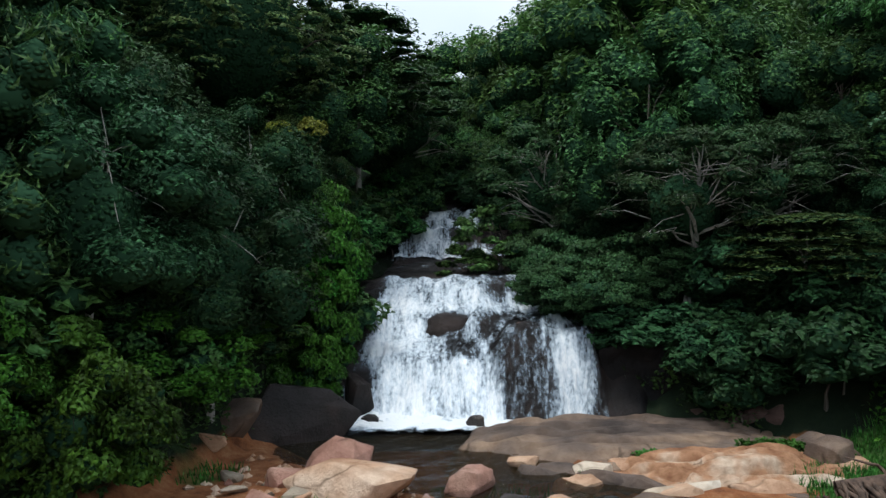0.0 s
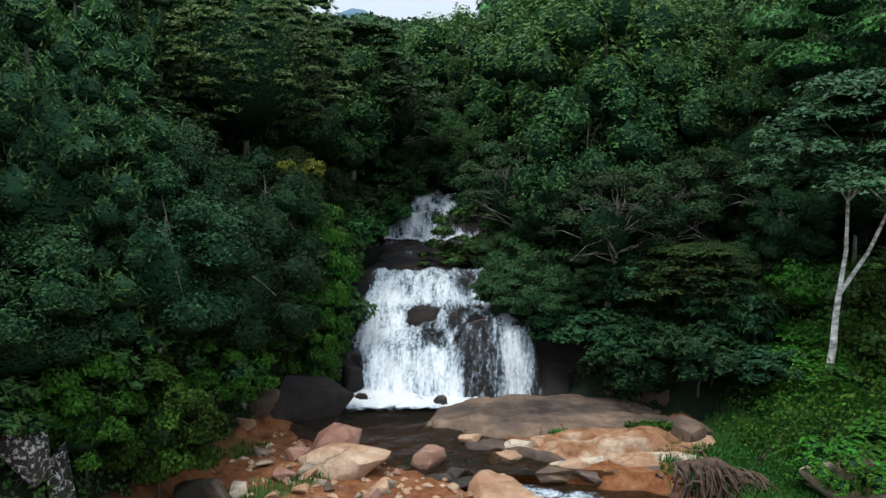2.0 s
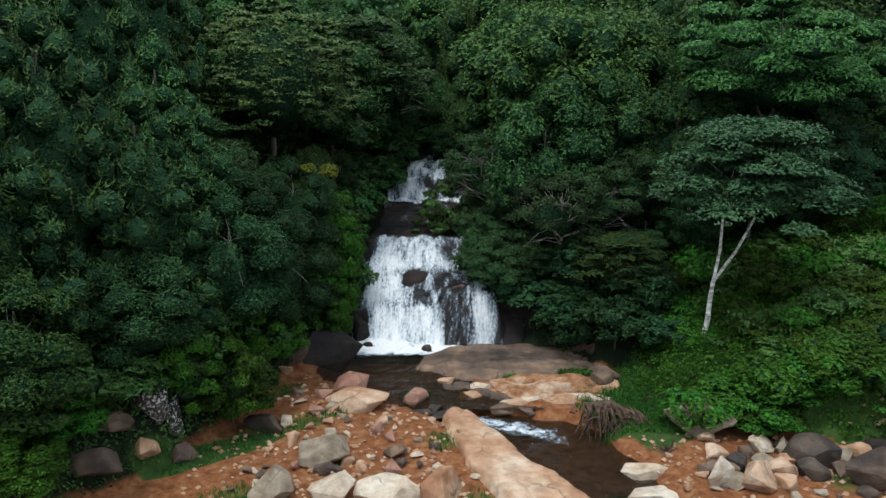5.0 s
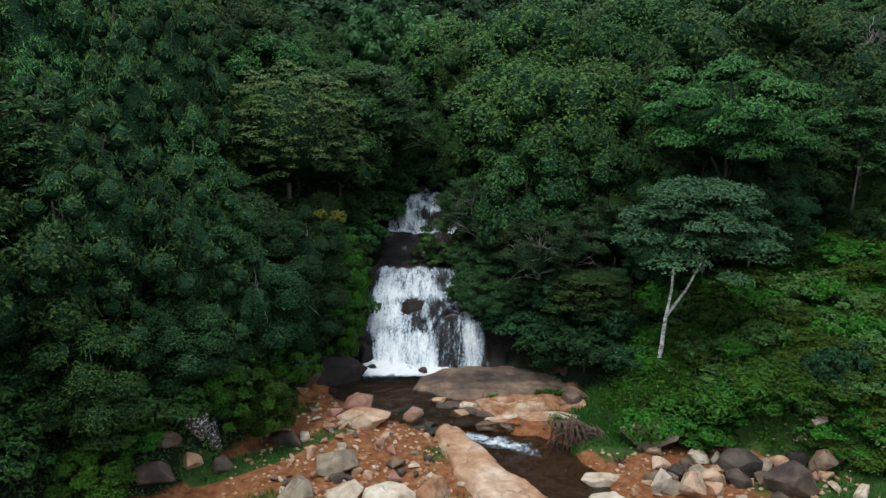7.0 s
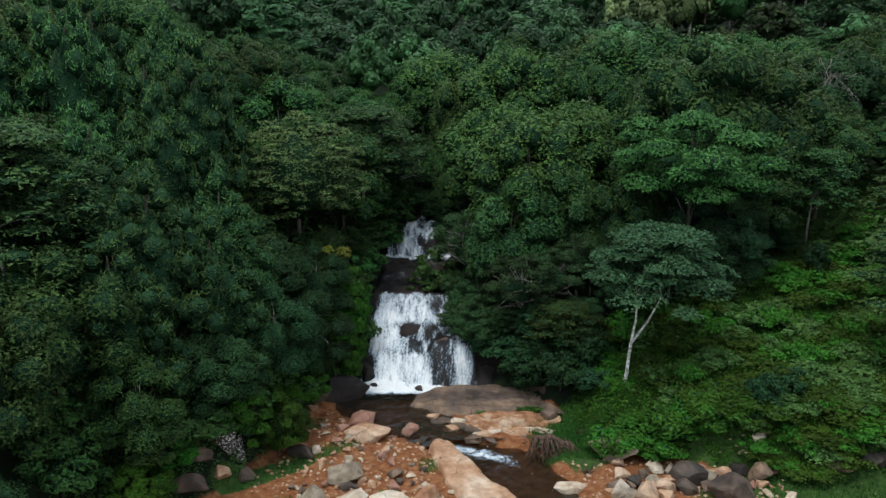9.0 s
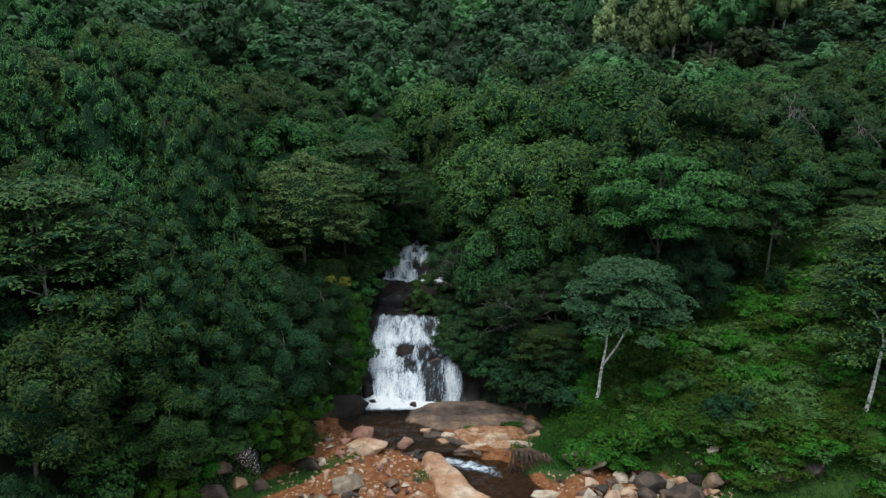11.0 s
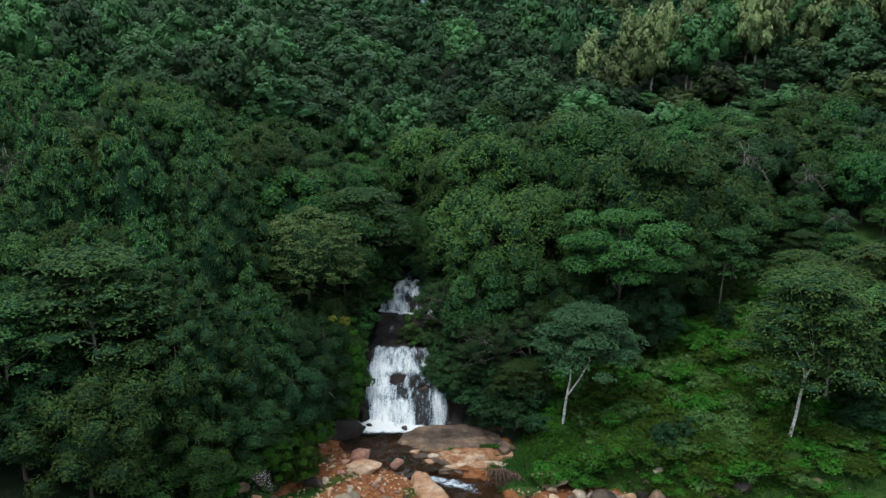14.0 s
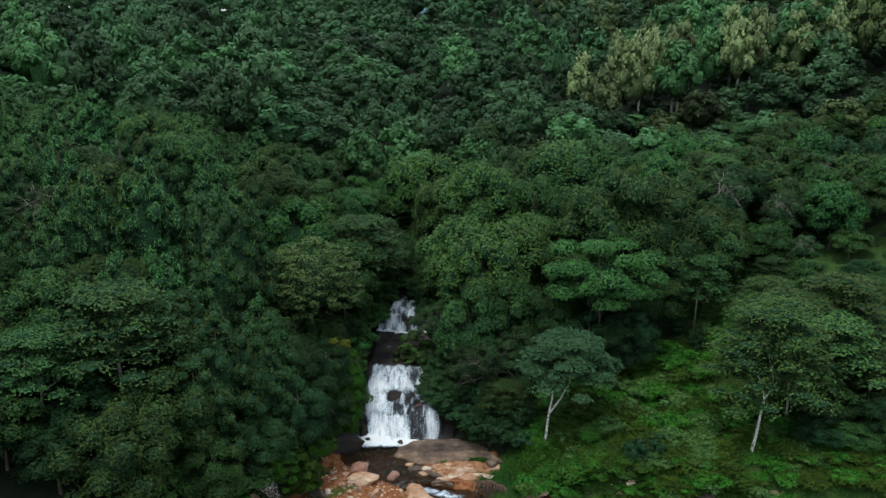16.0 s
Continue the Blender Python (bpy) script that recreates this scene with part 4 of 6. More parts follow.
        tr = trunk_mesh(rng, "trunk", 2.4, 0.07, BARK, c[rng.choice(len(c), 12)], sides=5)
        lab = "dense bush with broad bright green leaves"
    elif kind == "overhang":
        H, R = 4.4, 2.4
        c, r = envelope(rng, R, 3.6, 0.9, 24, (0.18, 0.34), -0.7, 0.75)
        cr, c = leafy_crown(rng, "crown", LEAF_DULL, c, r, 8000, 0.17, core=0.6, up=0.2, droop=0.8)
        tr = trunk_mesh(rng, "trunk", 3.2, 0.09, BARK, c[rng.choice(len(c), 18)] * np.array([1.06, 1.06, 1]), sides=5)
        lab = "dark small-leaved bush hanging over the edge of the falls"
    elif kind == "sparse":
        H, R = 3.4, 1.5
        c, r = envelope(rng, R, 2.6, 0.8, 16, (0.14, 0.3), -0.7, 0.8)
        c, r = c[1:], r[1:]
        cr, c = leafy_crown(rng, "crown", LEAF_OLIVE, c, r, 3000, 0.2, core=0.2, level=1, ripple=0.3)
        tr = trunk_mesh(rng, "trunk", 2.6, 0.06, BARK, c[rng.choice(len(c), 14)], sides=5, bend=0.5)
        lab = "thin small tree leaning before the upper cascade"
    else:
        H, R = 8.5, 0.6
        c, r = envelope(rng, R, 1.1, 7.4, 8, (0.3, 0.5), -0.5, 0.8)
        cr, c = leafy_crown(rng, "crown", LEAF_YELLOW, c, r, 900, 0.14, level=1)
        tr = trunk_mesh(rng, "trunk", 7.9, 0.05, BARK, c[rng.choice(len(c), 8)])
        lab = "small tree with yellow-green leaves above the falls"
    name = {"pine": "pine_tree", "shrub": "shrub", "broadleaf_bush": "bush", "bare": "half_bare_tree", "tier": "flat_topped_tree", "overhang": "bush"}.get(kind, "tree")
    cat = {"shrub": "shrub", "broadleaf_bush": "bush", "overhang": "bush", "pine": "pine"}.get(kind, "tree")
    return tree_thing(name, tr, cr, lab, cat, {"shrub": "shrubs on the banks", "broadleaf_bush": "bushes on the wooded bank", "overhang": "bushes beside the falls"}.get(kind, "trees of the valley forest")), H, R


STOCK = {}


def plant(kind, variant, x, y, top=None, width=1.0, turn=None, base=None, height=None):
    """Set a tree of a kind on the ground at x, y, scaled so that its top lies at the given height above the pool."""
    key = (kind, variant)
    g = float(ground_height(np.array(x), np.array(y))) if base is None else base
    a = turn if turn is not None else random.uniform(0, 360)
    first = key not in STOCK
    if first:
        STOCK[key] = make_tree(kind, variant)
    ob, H, R = STOCK[key]
    sz = (height if height is not None else max(top - g, 1.0)) / H
    sxy = width * (0.35 + 0.65 * min(sz, 1.6))
    m = pose(x, y, g, 0, 0, a) @ Matrix.Diagonal((sxy, sxy, sz, 1))
    if first:
        ob.matrix_basis = m
        return ob
    keep = ob.scale.copy()
    ob.scale = (1, 1, 1)
    made = copy_thing(ob, m)
    ob.scale = keep
    return made


PLANTED, TOPS = [], []


def set_trees(kind, variants, rows, width=1.0):
    """rows: x, y and the height of the top above the pool."""
    for i, (x, y, top) in enumerate(rows):
        plant(kind, variants[i % len(variants)], x, y, top, width)
        PLANTED.append((x, y, 2.6 * width))
        TOPS.append((x, y, top - float(ground_height(np.array(x), np.array(y)))))


# the wooded side with the pines
set_trees("pine", [0, 1, 2], [(-23.2, 28.8, 27.8), (-14.8, 30.4, 24.6), (-29.2, 25.2, 26.2), (-18.5, 31.1, 23.8), (-27.5, 26.8, 26.8), (-15.8, 24.6, 21.7), (-19.0, 21.5, 20.5),
    (-22.0, 17.0, 21.2), (-19.5, 36.0, 25.5), (-24.0, 36.0, 27.5), (-28.0, 43.0, 29.5), (-21.0, 44.0, 27.0), (-33.0, 34.0, 29.0), (-36.0, 51.0, 32.2)], 1.0)
set_trees("pine", [3, 4], [(-13.3, 14.5, 17.6), (-11.3, 21.4, 16.4), (-14.2, 11.3, 14.9), (-10.6, 16.8, 14.4), (-16.5, 17.0, 18.6)], 1.15)
set_trees("rosette", [0], [(-8.4, 33.4, 19.1)], 1.05)
set_trees("tier", [1], [(-20.5, 13.0, 20.6), (-25.5, 9.5, 18.0), (-4.6, 46.0, 18.8), (-12.6, 27.0, 13.4)], 1.1)
set_trees("fore_broad", [0, 1, 2, 3, 4], [(-14.1, 47.2, 23.9), (-10.4, 80.5, 21.4), (-28.4, 60.7, 28.6), (-5.8, 41.0, 16.8)])
set_trees("fore_broad", [3, 0], [(-16.6, 8.8, 14.6), (-18.4, 5.0, 13.6)])
set_trees("near_broad", [3, 4, 3, 0], [(-8.0, 19.0, 10.0), (-10.2, 14.0, 8.6), (-6.2, 22.2, 8.7), (-13.0, 9.6, 9.0), (-6.4, 27.0, 10.6), (-9.5, 24.0, 12.0), (-17.5, 1.0, 8.0)])
set_trees("near_broad", [2, 0], [(-5.2, 29.0, 9.2), (-4.9, 36.5, 9.6), (-5.9, 31.4, 10.6)], 0.62)
set_trees("yellow", [3], [(-4.4, 28.2, 9.95), (-5.6, 28.6, 9.9)], 0.9)
# beyond the falls, up the gully
set_trees("fore_broad", [0, 3], [(-2.2, 50.6, 11.6), (2.7, 50.9, 12.2), (0.4, 52.6, 11.8), (-3.9, 51.5, 14.5), (4.0, 52.5, 14.5), (-2.4, 57.0, 15.0), (3.2, 58.0, 16.0), (3.9, 48.8, 12.5), (0.3, 55.5, 14.0)], 0.75)
set_trees("grey_twig", [5], [(-2.6, 50.2, 17.5), (8.0, 27.9, 9.7), (10.4, 28.4, 9.9), (12.8, 30.2, 10.6), (4.7, 36.2, 11.2)], 1.1)
# the side with the clearing
set_trees("bright_broad", [2, 5], [(2.5, 67.3, 23.6), (9.6, 53.2, 23.8), (15.2, 45.0, 19.4), (7.3, 42.4, 19.4), (13.2, 40.8, 19.5), (9.0, 36.2, 18.9), (5.8, 58.0, 21.5)], 1.15)
set_trees("bright_broad", [3, 1], [(7.9, 31.6, 13.8), (16.0, 33.0, 14.4), (11.6, 34.0, 15.0), (17.0, 52.0, 22.6)], 0.95)
set_trees("parasol", [0], [(21.2, 32.4, 19.5)], 1.02)
set_trees("fore_broad", [3, 0], [(23.6, 42.0, 25.0), (29.8, 43.6, 24.0), (26.5, 46.0, 22.4), (12.4, 88.2, 25.0), (27.5, 37.5, 17.0)])
set_trees("bright_broad", [4], [(22.8, 61.0, 26.2), (58.6, 71.3, 22.4), (53.8, 91.4, 25.0)], 1.4)
set_trees("near_broad", [4, 3], [(6.2, 33.5, 8.6), (9.5, 32.0, 9.6), (13.8, 31.0, 10.4), (15.6, 28.0, 9.0), (5.6, 40.0, 10.0), (5.9, 46.0, 13.2), (12.6, 27.0, 6.6)], 0.85)
set_trees("near_broad", [3], [(19.4, 29.6, 12.5), (22.4, 29.8, 12.0), (24.6, 31.0, 12.0), (17.8, 34.0, 12.5), (25.6, 35.0, 13.0), (21.0, 35.5, 13.5)], 1.0)
set_trees("bare", [0], [(39.9, 51.7, 23.4), (47.5, 45.6, 16.6)])
set_trees("tier", [0], [(39.5, 35.0, 14.5), (47.0, 31.0, 13.0), (45.0, 23.0, 10.5), (51.0, 37.0, 14.0), (11.2, 25.6, 6.7)])
set_trees("mid_broad", [0, 3, 1], [(40.5, 21.0, 8.6), (44.0, 18.5, 8.4), (48.0, 20.5, 9.6), (42.5, 25.5, 10.6), (38.5, 30.0, 10.0), (45.0, 28.5, 12.0), (53.0, 30.0, 13.0), (37.8, 17.2, 6.4), (40.8, 16.6, 6.2), (44.0, 16.4, 6.6), (39.0, 19.4, 7.4), (47.0, 17.0, 7.6), (44.5, 34.0, 12.5), (52.0, 40.0, 15.0), (46.5, 40.5, 14.5), (42.5, 38.5, 13.0), (54.0, 25.0, 12.0)])
# what hangs over the edges of the falls
set_trees("overhang", [1], [(5.0, 29.4, 5.3), (6.6, 28.4, 4.6)], 0.85)
plant("overhang", 0, 4.95, 27.7, width=1.0, turn=40, base=2.4, height=2.8)
plant("overhang", 1, 4.0, 29.7, width=0.9, turn=130, base=2.6, height=2.5)
set_trees("overhang", [0, 1], [(5.9, 29.8, 5.9), (8.4, 28.2, 5.6), (4.9, 31.8, 6.0), (10.6, 27.0, 5.2), (4.6, 34.6, 6.4)], 1.0)
set_trees("sparse", [0], [(2.4, 37.4, 7.6), (3.0, 36.0, 6.2), (1.4, 36.8, 5.6)], 1.2)
set_trees("broadleaf_bush", [2], [(-4.3, 27.4, 4.8), (-4.5, 28.6, 7.4), (-4.9, 30.2, 8.4), (-4.4, 26.2, 3.2)], 0.62)


def white_tree(x, y, seed, fork, limbs, crown_at, R, top, low, label, leaf, tiers=4, pads=24, per=230, twigs=5):
    """A slim pale-barked tree that forks below a flat spreading crown. Points are relative to its foot."""
    rng = np.random.default_rng(seed)
    t = tagged(empty("white_barked_tree", (x, y, float(ground_height(np.array(x), np.array(y))))), label, "tree", "trees of the valley forest")
    fk = np.array(fork)
    v, f = tube([(0, 0, -0.4), fk * 0.02, fk * 0.35 + np.array([0.06, 0, 0]), fk * 0.7, fk], [0.19, 0.145, 0.125, 0.11, 0.10], 10)
    part("trunk", fast_mesh("trunk", v, f, BARK_WHITE, True), t, "mottled white bark")
    cr, c = tier_crown(rng, "crown", leaf, R, top, low, tiers, pads, per, 0.24, 0.95)
    me_shift = np.array([crown_at[0], crown_at[1], 0])
    co = np.empty(len(cr.vertices) * 3, np.float32)
    cr.vertices.foreach_get("co", co)
    cr.vertices.foreach_set("co", (co.reshape(-1, 3) + me_shift).astype(np.float32).ravel())
    part("crown", cr, t)
    for e in limbs:
        e = np.array(e)
        v, f = tube([fk, fk + (e - fk) * 0.5 + np.array([0.1, 0, -0.1]), e], [0.09, 0.075, 0.06], 8)
        limb = part("limb", fast_mesh("limb", v, f, BARK_WHITE, True), t)
        for k in range(twigs):
            g = c[rng.integers(len(c))] + me_shift
            m = e + (g - e) * 0.5 + np.array([0, 0, 0.35])
            v, f = tube([e, m, g], [0.04, 0.025, 0.01], 5)
            part("branch", fast_mesh("branch", v, f, BARK_WHITE, True), limb)
    return t


white_tree(14.5, 21.2, 31, (0.35, 0.2, 2.9), [(0.7, 0.6, 6.1), (2.3, 0.8, 5.9)], (1.9, 0.6), 4.5, 10.8, 6.3, "slender white-barked tree with forked trunk and flat feathery crown", LEAF_FEATHER)
white_tree(32.0, 17.0, 32, (0.9, 0.5, 5.0), [(0.7, 1.0, 6.4), (1.8, 1.2, 6.6)], (1.6, 2.6), 5.6, 14.2, 4.2, "leaning white-barked tree with wide dark olive crown", LEAF_OLIVE, 5, 22, 150, 2)
plant("broadleaf_bush", 0, -7.1, 16.0, height=4.0, width=0.8, turn=20)
plant("broadleaf_bush", 1, -8.6, 14.6, height=3.6, width=0.75, turn=200)
# the dark layered growth behind the leaning tree, and single shrubs on the open slope
for k, (x, y, h, w) in enumerate(((36.8, 21.5, 10.5, 0.95), (41.0, 23.5, 10.5, 1.1), (38.6, 26.6, 10.8, 1.0), (43.5, 27.5, 11.0, 1.1))):
    plant("tier", 0, x, y, height=h, width=w, turn=70 * k)
for k, (x, y, h, w) in enumerate(((32.1, 33.9, 3.4, 0.55), (21.9, 16.5, 3.0, 0.6), (23.9, 18.0, 2.2, 0.9), (30.3, 38.2, 2.6, 1.3), (21.5, 17.4, 1.8, 0.8))):
    plant("shrub", 3, x, y, height=h, width=w, turn=50 * k)
PLANTED += [(16.5, 21.5, 4), (34.0, 19.0, 4)]

# bushes and shrubs along the foot of the trees
set_trees("broadleaf_bush", [0, 1], [(-8.4, 16.8, 4.4), (-9.9, 14.4, 4.0), (-6.6, 20.6, 4.0), (-5.9, 24.8, 4.8), (-5.4, 27.4, 5.6), (-5.0, 29.4, 6.8), (-11.8, 10.8, 3.8), (-12.6, 8.2, 3.6)])

# ---- the forest between them ----
rng_f = np.random.default_rng(7)


def canopy_height(x, y):
    """How tall trees grow here: like those that stand round about, lower by the stream."""
    xl, xr = line(y, LEFT_BANK), line(y, RIGHT_BANK)
    d = np.maximum(np.maximum(xl - x, x - xr), 0)
    t = np.array(TOPS)
    w = 1 / ((t[:, 0] - x) ** 2 + (t[:, 1] - y) ** 2 + 6) ** 2
    return min(float((w * t[:, 2]).sum() / w.sum()), float(np.interp(d, [0, 4, 12, 30], [6.0, 9.0, 14.0, 16.0])))


def open_slope(x, y):
    """The creeper-covered clearing on the right side."""
    return x > 13.5 and y < 25 + 0.62 * (x - 13) and x < 36.5 + 0.12 * y


def room_above(x, y):
    """Trees along the middle of the valley are cut down to fit under the skyline in the camera's view."""
    if y > 52 and -0.2 < (x - 1.6) / (y + 11) < 0.05:
        return max(10.5 + 0.161 * (y + 11) + 1.2 * float(smooth_step(240, 300, y)) - float(ground_height(np.array(x), np.array(y))), 4.0)
    return 99.0


def free(x, y, r):
    return all((x - a) ** 2 + (y - b) ** 2 > (0.75 * (r + c)) ** 2 for a, b, c in PLANTED)


for row in range(26):
    for col in range(60):
        y = 6 + row * 4.6 + rng_f.uniform(-1.6, 1.6)
        x = (col - 30) * 5.2 + (row % 2) * 2.6 + rng_f.uniform(-1.8, 1.8)
        if abs(x - 3) > 0.56 * (y + 52) + 4 or y > 82:
            continue
        xl, xr = float(line(y, LEFT_BANK)), float(line(y, RIGHT_BANK))
        if xl - 1.0 < x < xr + 1.0 and y < 58:
            continue
        if x > xr - 2 and (y < 24 or open_slope(x, y)):
            continue
        if x < xl and y < 10 and x > -14:
            continue
        if not free(x, y, 2.2):
            continue
        h = canopy_height(x, y) * rng_f.uniform(0.62, 1.0)
        h = max(h, rng_f.uniform(7.5, 10)) if y > 48 and x > 20 else h
        left = x < 0
        u = rng_f.uniform()
        if left and y > 8 and u < (0.55 if x < -12 else 0.12):
            kind, var, w = "pine", int(rng_f.integers(3)), 1.12
        elif u < 0.68:
            kind, var, w = ("fore_broad", int(rng_f.integers(5)), 1.08) if y < 56 else ("mid_broad", int(rng_f.integers(4)), 0.98)
        elif u < 0.86:
            kind, var, w = ("fore_broad", 3 * int(rng_f.integers(2)), 1.05) if left and y < 36 else ("bright_broad", int(rng_f.integers(3)), 1.1)
        elif u < 0.95:
            kind, var, w = "tier", int(rng_f.integers(2)), 0.85
        else:
            kind, var, w = "bare", 0, 1.0
        plant(kind, var, x, y, height=min(h, room_above(x, y)), width=w)
        PLANTED.append((x, y, 2.2))

# lower growth before the trees on the near wooded bank
for i in range(160):
    x, y = rng_f.uniform(-38, -12), rng_f.uniform(3, 24)
    if x < float(line(y, LEFT_BANK)) - 2.5 and free(x, y, 1.5) and abs(x - 3) < 0.56 * (y + 52) + 3:
        plant("mid_broad", int(rng_f.choice([0, 3, 3])), x, y, height=rng_f.uniform(5, 9), width=1.0)
        PLANTED.append((x, y, 1.5))
# shrubs under and before the trees, on both banks
for i in range(150):
    y = rng_f.uniform(6, 38)
    far_side = rng_f.uniform() < 0.42
    d = rng_f.uniform(0.4, 7)
    x = float(line(y, RIGHT_BANK)) + d if far_side else float(line(y, LEFT_BANK)) - d
    if far_side and (y < 22 or (y < 30 and d > 5)):
        continue
    if not far_side and y < 17 and d < 1.2:
        continue
    plant("shrub", 3 if far_side else int(rng_f.choice([0, 1, 1])), x, y, height=rng_f.uniform(1.6, 3.4), width=rng_f.uniform(0.9, 1.3))
for x, y, z in [(6.3, 27.6, 1.6), (7.4, 27.2, 1.5), (8.6, 26.8, 1.5), (9.9, 26.3, 1.4), (11.2, 25.8, 1.4), (6.4, 29.6, 2.4), (8.0, 29.2, 2.5), (9.6, 28.6, 2.5), (11.2, 27.8, 2.5), (12.9, 25.4, 1.9)]:
    plant("shrub", 3, x, y, height=2.4, width=1.35, base=z)
for y in np.arange(29, 57, 1.5):
    for x in ((-4.2, 5.2) if y < 45 else (-3.0, 3.4)):
        px, py = x + rng_f.uniform(-0.5, 0.4), float(y) + rng_f.uniform(-0.5, 0.5)
        plant("shrub", 3 if x > 0 else int(rng_f.integers(2)), px, py, height=rng_f.uniform(1.8, 3.2), width=1.15)
for x, y, z in [(-1.5, 47.6, 7.0), (2.3, 47.8, 7.2), (-1.2, 49.2, 7.6), (2.0, 49.4, 7.8), (0.5, 50.4, 8.0), (-2.4, 46.2, 6.0), (3.2, 46.4, 6.2), (1.5, 50.6, 8.2), (-0.5, 50.8, 8.2)]:
    plant("shrub", 1 if x < 0 else 3, x, y, height=2.3, width=1.1, base=z)
for i in range(34):
    x = rng_f.uniform(12.5, 22)
    plant("shrub", 2, x, 16.1 + rng_f.uniform(-0.3, 0.9), height=rng_f.uniform(1.0, 2.0), width=rng_f.uniform(1.0, 1.5))


def herb_mass(rows, mat, seed, label):
    """Low overgrown bushes that run into one another, as one mass. rows: x, y, height, width."""
    rng = np.random.default_rng(seed)
    base = []
    for k in range(4):
        c, r = envelope(rng, 1.15, 1.5, 0.05, 7, (0.32, 0.5), 0.0, 0.9)
        me, _ = leafy_crown(rng, "herbs", mat, c, r, 330, 0.185, low=-0.1, core=0.5)
        co = np.empty(len(me.vertices) * 3, np.float32)
        me.vertices.foreach_get("co", co)
        tri = np.empty(len(me.loops), np.int32)
        me.loops.foreach_get("vertex_index", tri)
        base.append((co.reshape(-1, 3), tri.reshape(-1, 3)))
        bpy.data.meshes.remove(me)
    pieces = []
    for x, y, h, w in rows:
        if (30 < x < 33.6 and 12.5 < y < 18) or (13.2 < x < 15.6 and 17.6 < y < 22):
            h = 0.4
        a = rng.uniform(0, 6.28)
        v, f = base[int(rng.integers(4))]
        v = v * np.array([w, w, h / 2.1])
        r = np.array([[math.cos(a), -math.sin(a), 0], [math.sin(a), math.cos(a), 0], [0, 0, 1]])
        v = v @ r.T + np.array([x, y, float(ground_height(np.array(x), np.array(y)))])
        pieces.append((v, f))
    v, q = join(pieces)
    return tagged(new("low_bushes", fast_mesh("low_bushes", v, q, mat)), label, "bush", kind="stuff")


herbs = [[], [], []]
for i in range(330):
    x, y = rng_f.uniform(13.5, 44), rng_f.uniform(16.5, 44)
    if open_slope(x, y) or (x > 34 and y < 24):
        herbs[int(rng_f.choice([0, 0, 1, 2]))].append((x, y, rng_f.uniform(0.8, 2.7), rng_f.uniform(0.8, 1.6)))
for i in range(230):
    x, y = rng_f.uniform(20.5, 46), rng_f.uniform(13.3, 18.8)
    herbs[int(rng_f.choice([0, 1, 1, 2]))].append((x, y, rng_f.uniform(0.8, 1.8), rng_f.uniform(0.7, 1.4)))
for i in range(70):
    herbs[int(rng_f.choice([0, 1, 1, 2]))].append((rng_f.uniform(30.5, 46), rng_f.uniform(9.0, 14.0), rng_f.uniform(0.7, 1.9), rng_f.uniform(0.9, 1.6)))
for k, (mat, lab) in enumerate(((LEAF_BRIGHT, "bright green low bushes overgrowing the open slope"), (LEAF_VINE, "mid green low bushes overgrowing the open slope"), (LEAF_OLIVE, "olive green low bushes overgrowing the open slope"))):
    herb_mass(herbs[k], mat, 60 + k, lab)

# ---- far woods: one mass of many trees ----
def far_crown(rng, R, H, n, leaf, lobes, taper):
    c, r = envelope(rng, R, H * 0.82, H * 0.16, lobes, (0.28, 0.48), -0.35, 0.85)
    k = 1 - taper * np.clip(c[:, 2] / H - 0.45, 0, 1)
    c[:, :2] *= k[:, None]
    r[1:, :2] *= (0.4 + 0.6 * k[1:])[:, None]
    me, _ = leafy_crown(rng, "far_crown", LEAF_DARK, c, r, n, leaf, core=0.74, low=-0.35, up=0.4, jitter=0.3, ripple=0.2)
    co, tri = np.empty(len(me.vertices) * 3, np.float32), np.empty(len(me.loops), np.int32)
    me.vertices.foreach_get("co", co)
    me.loops.foreach_get("vertex_index", tri)
    nor = np.empty(len(co), np.float32)
    me.attributes["custom_normal"].data.foreach_get("vector", nor)
    bpy.data.meshes.remove(me)
    tri = tri.reshape(-1, 3)
    return co.reshape(-1, 3), tri, nor.reshape(-1, 3)


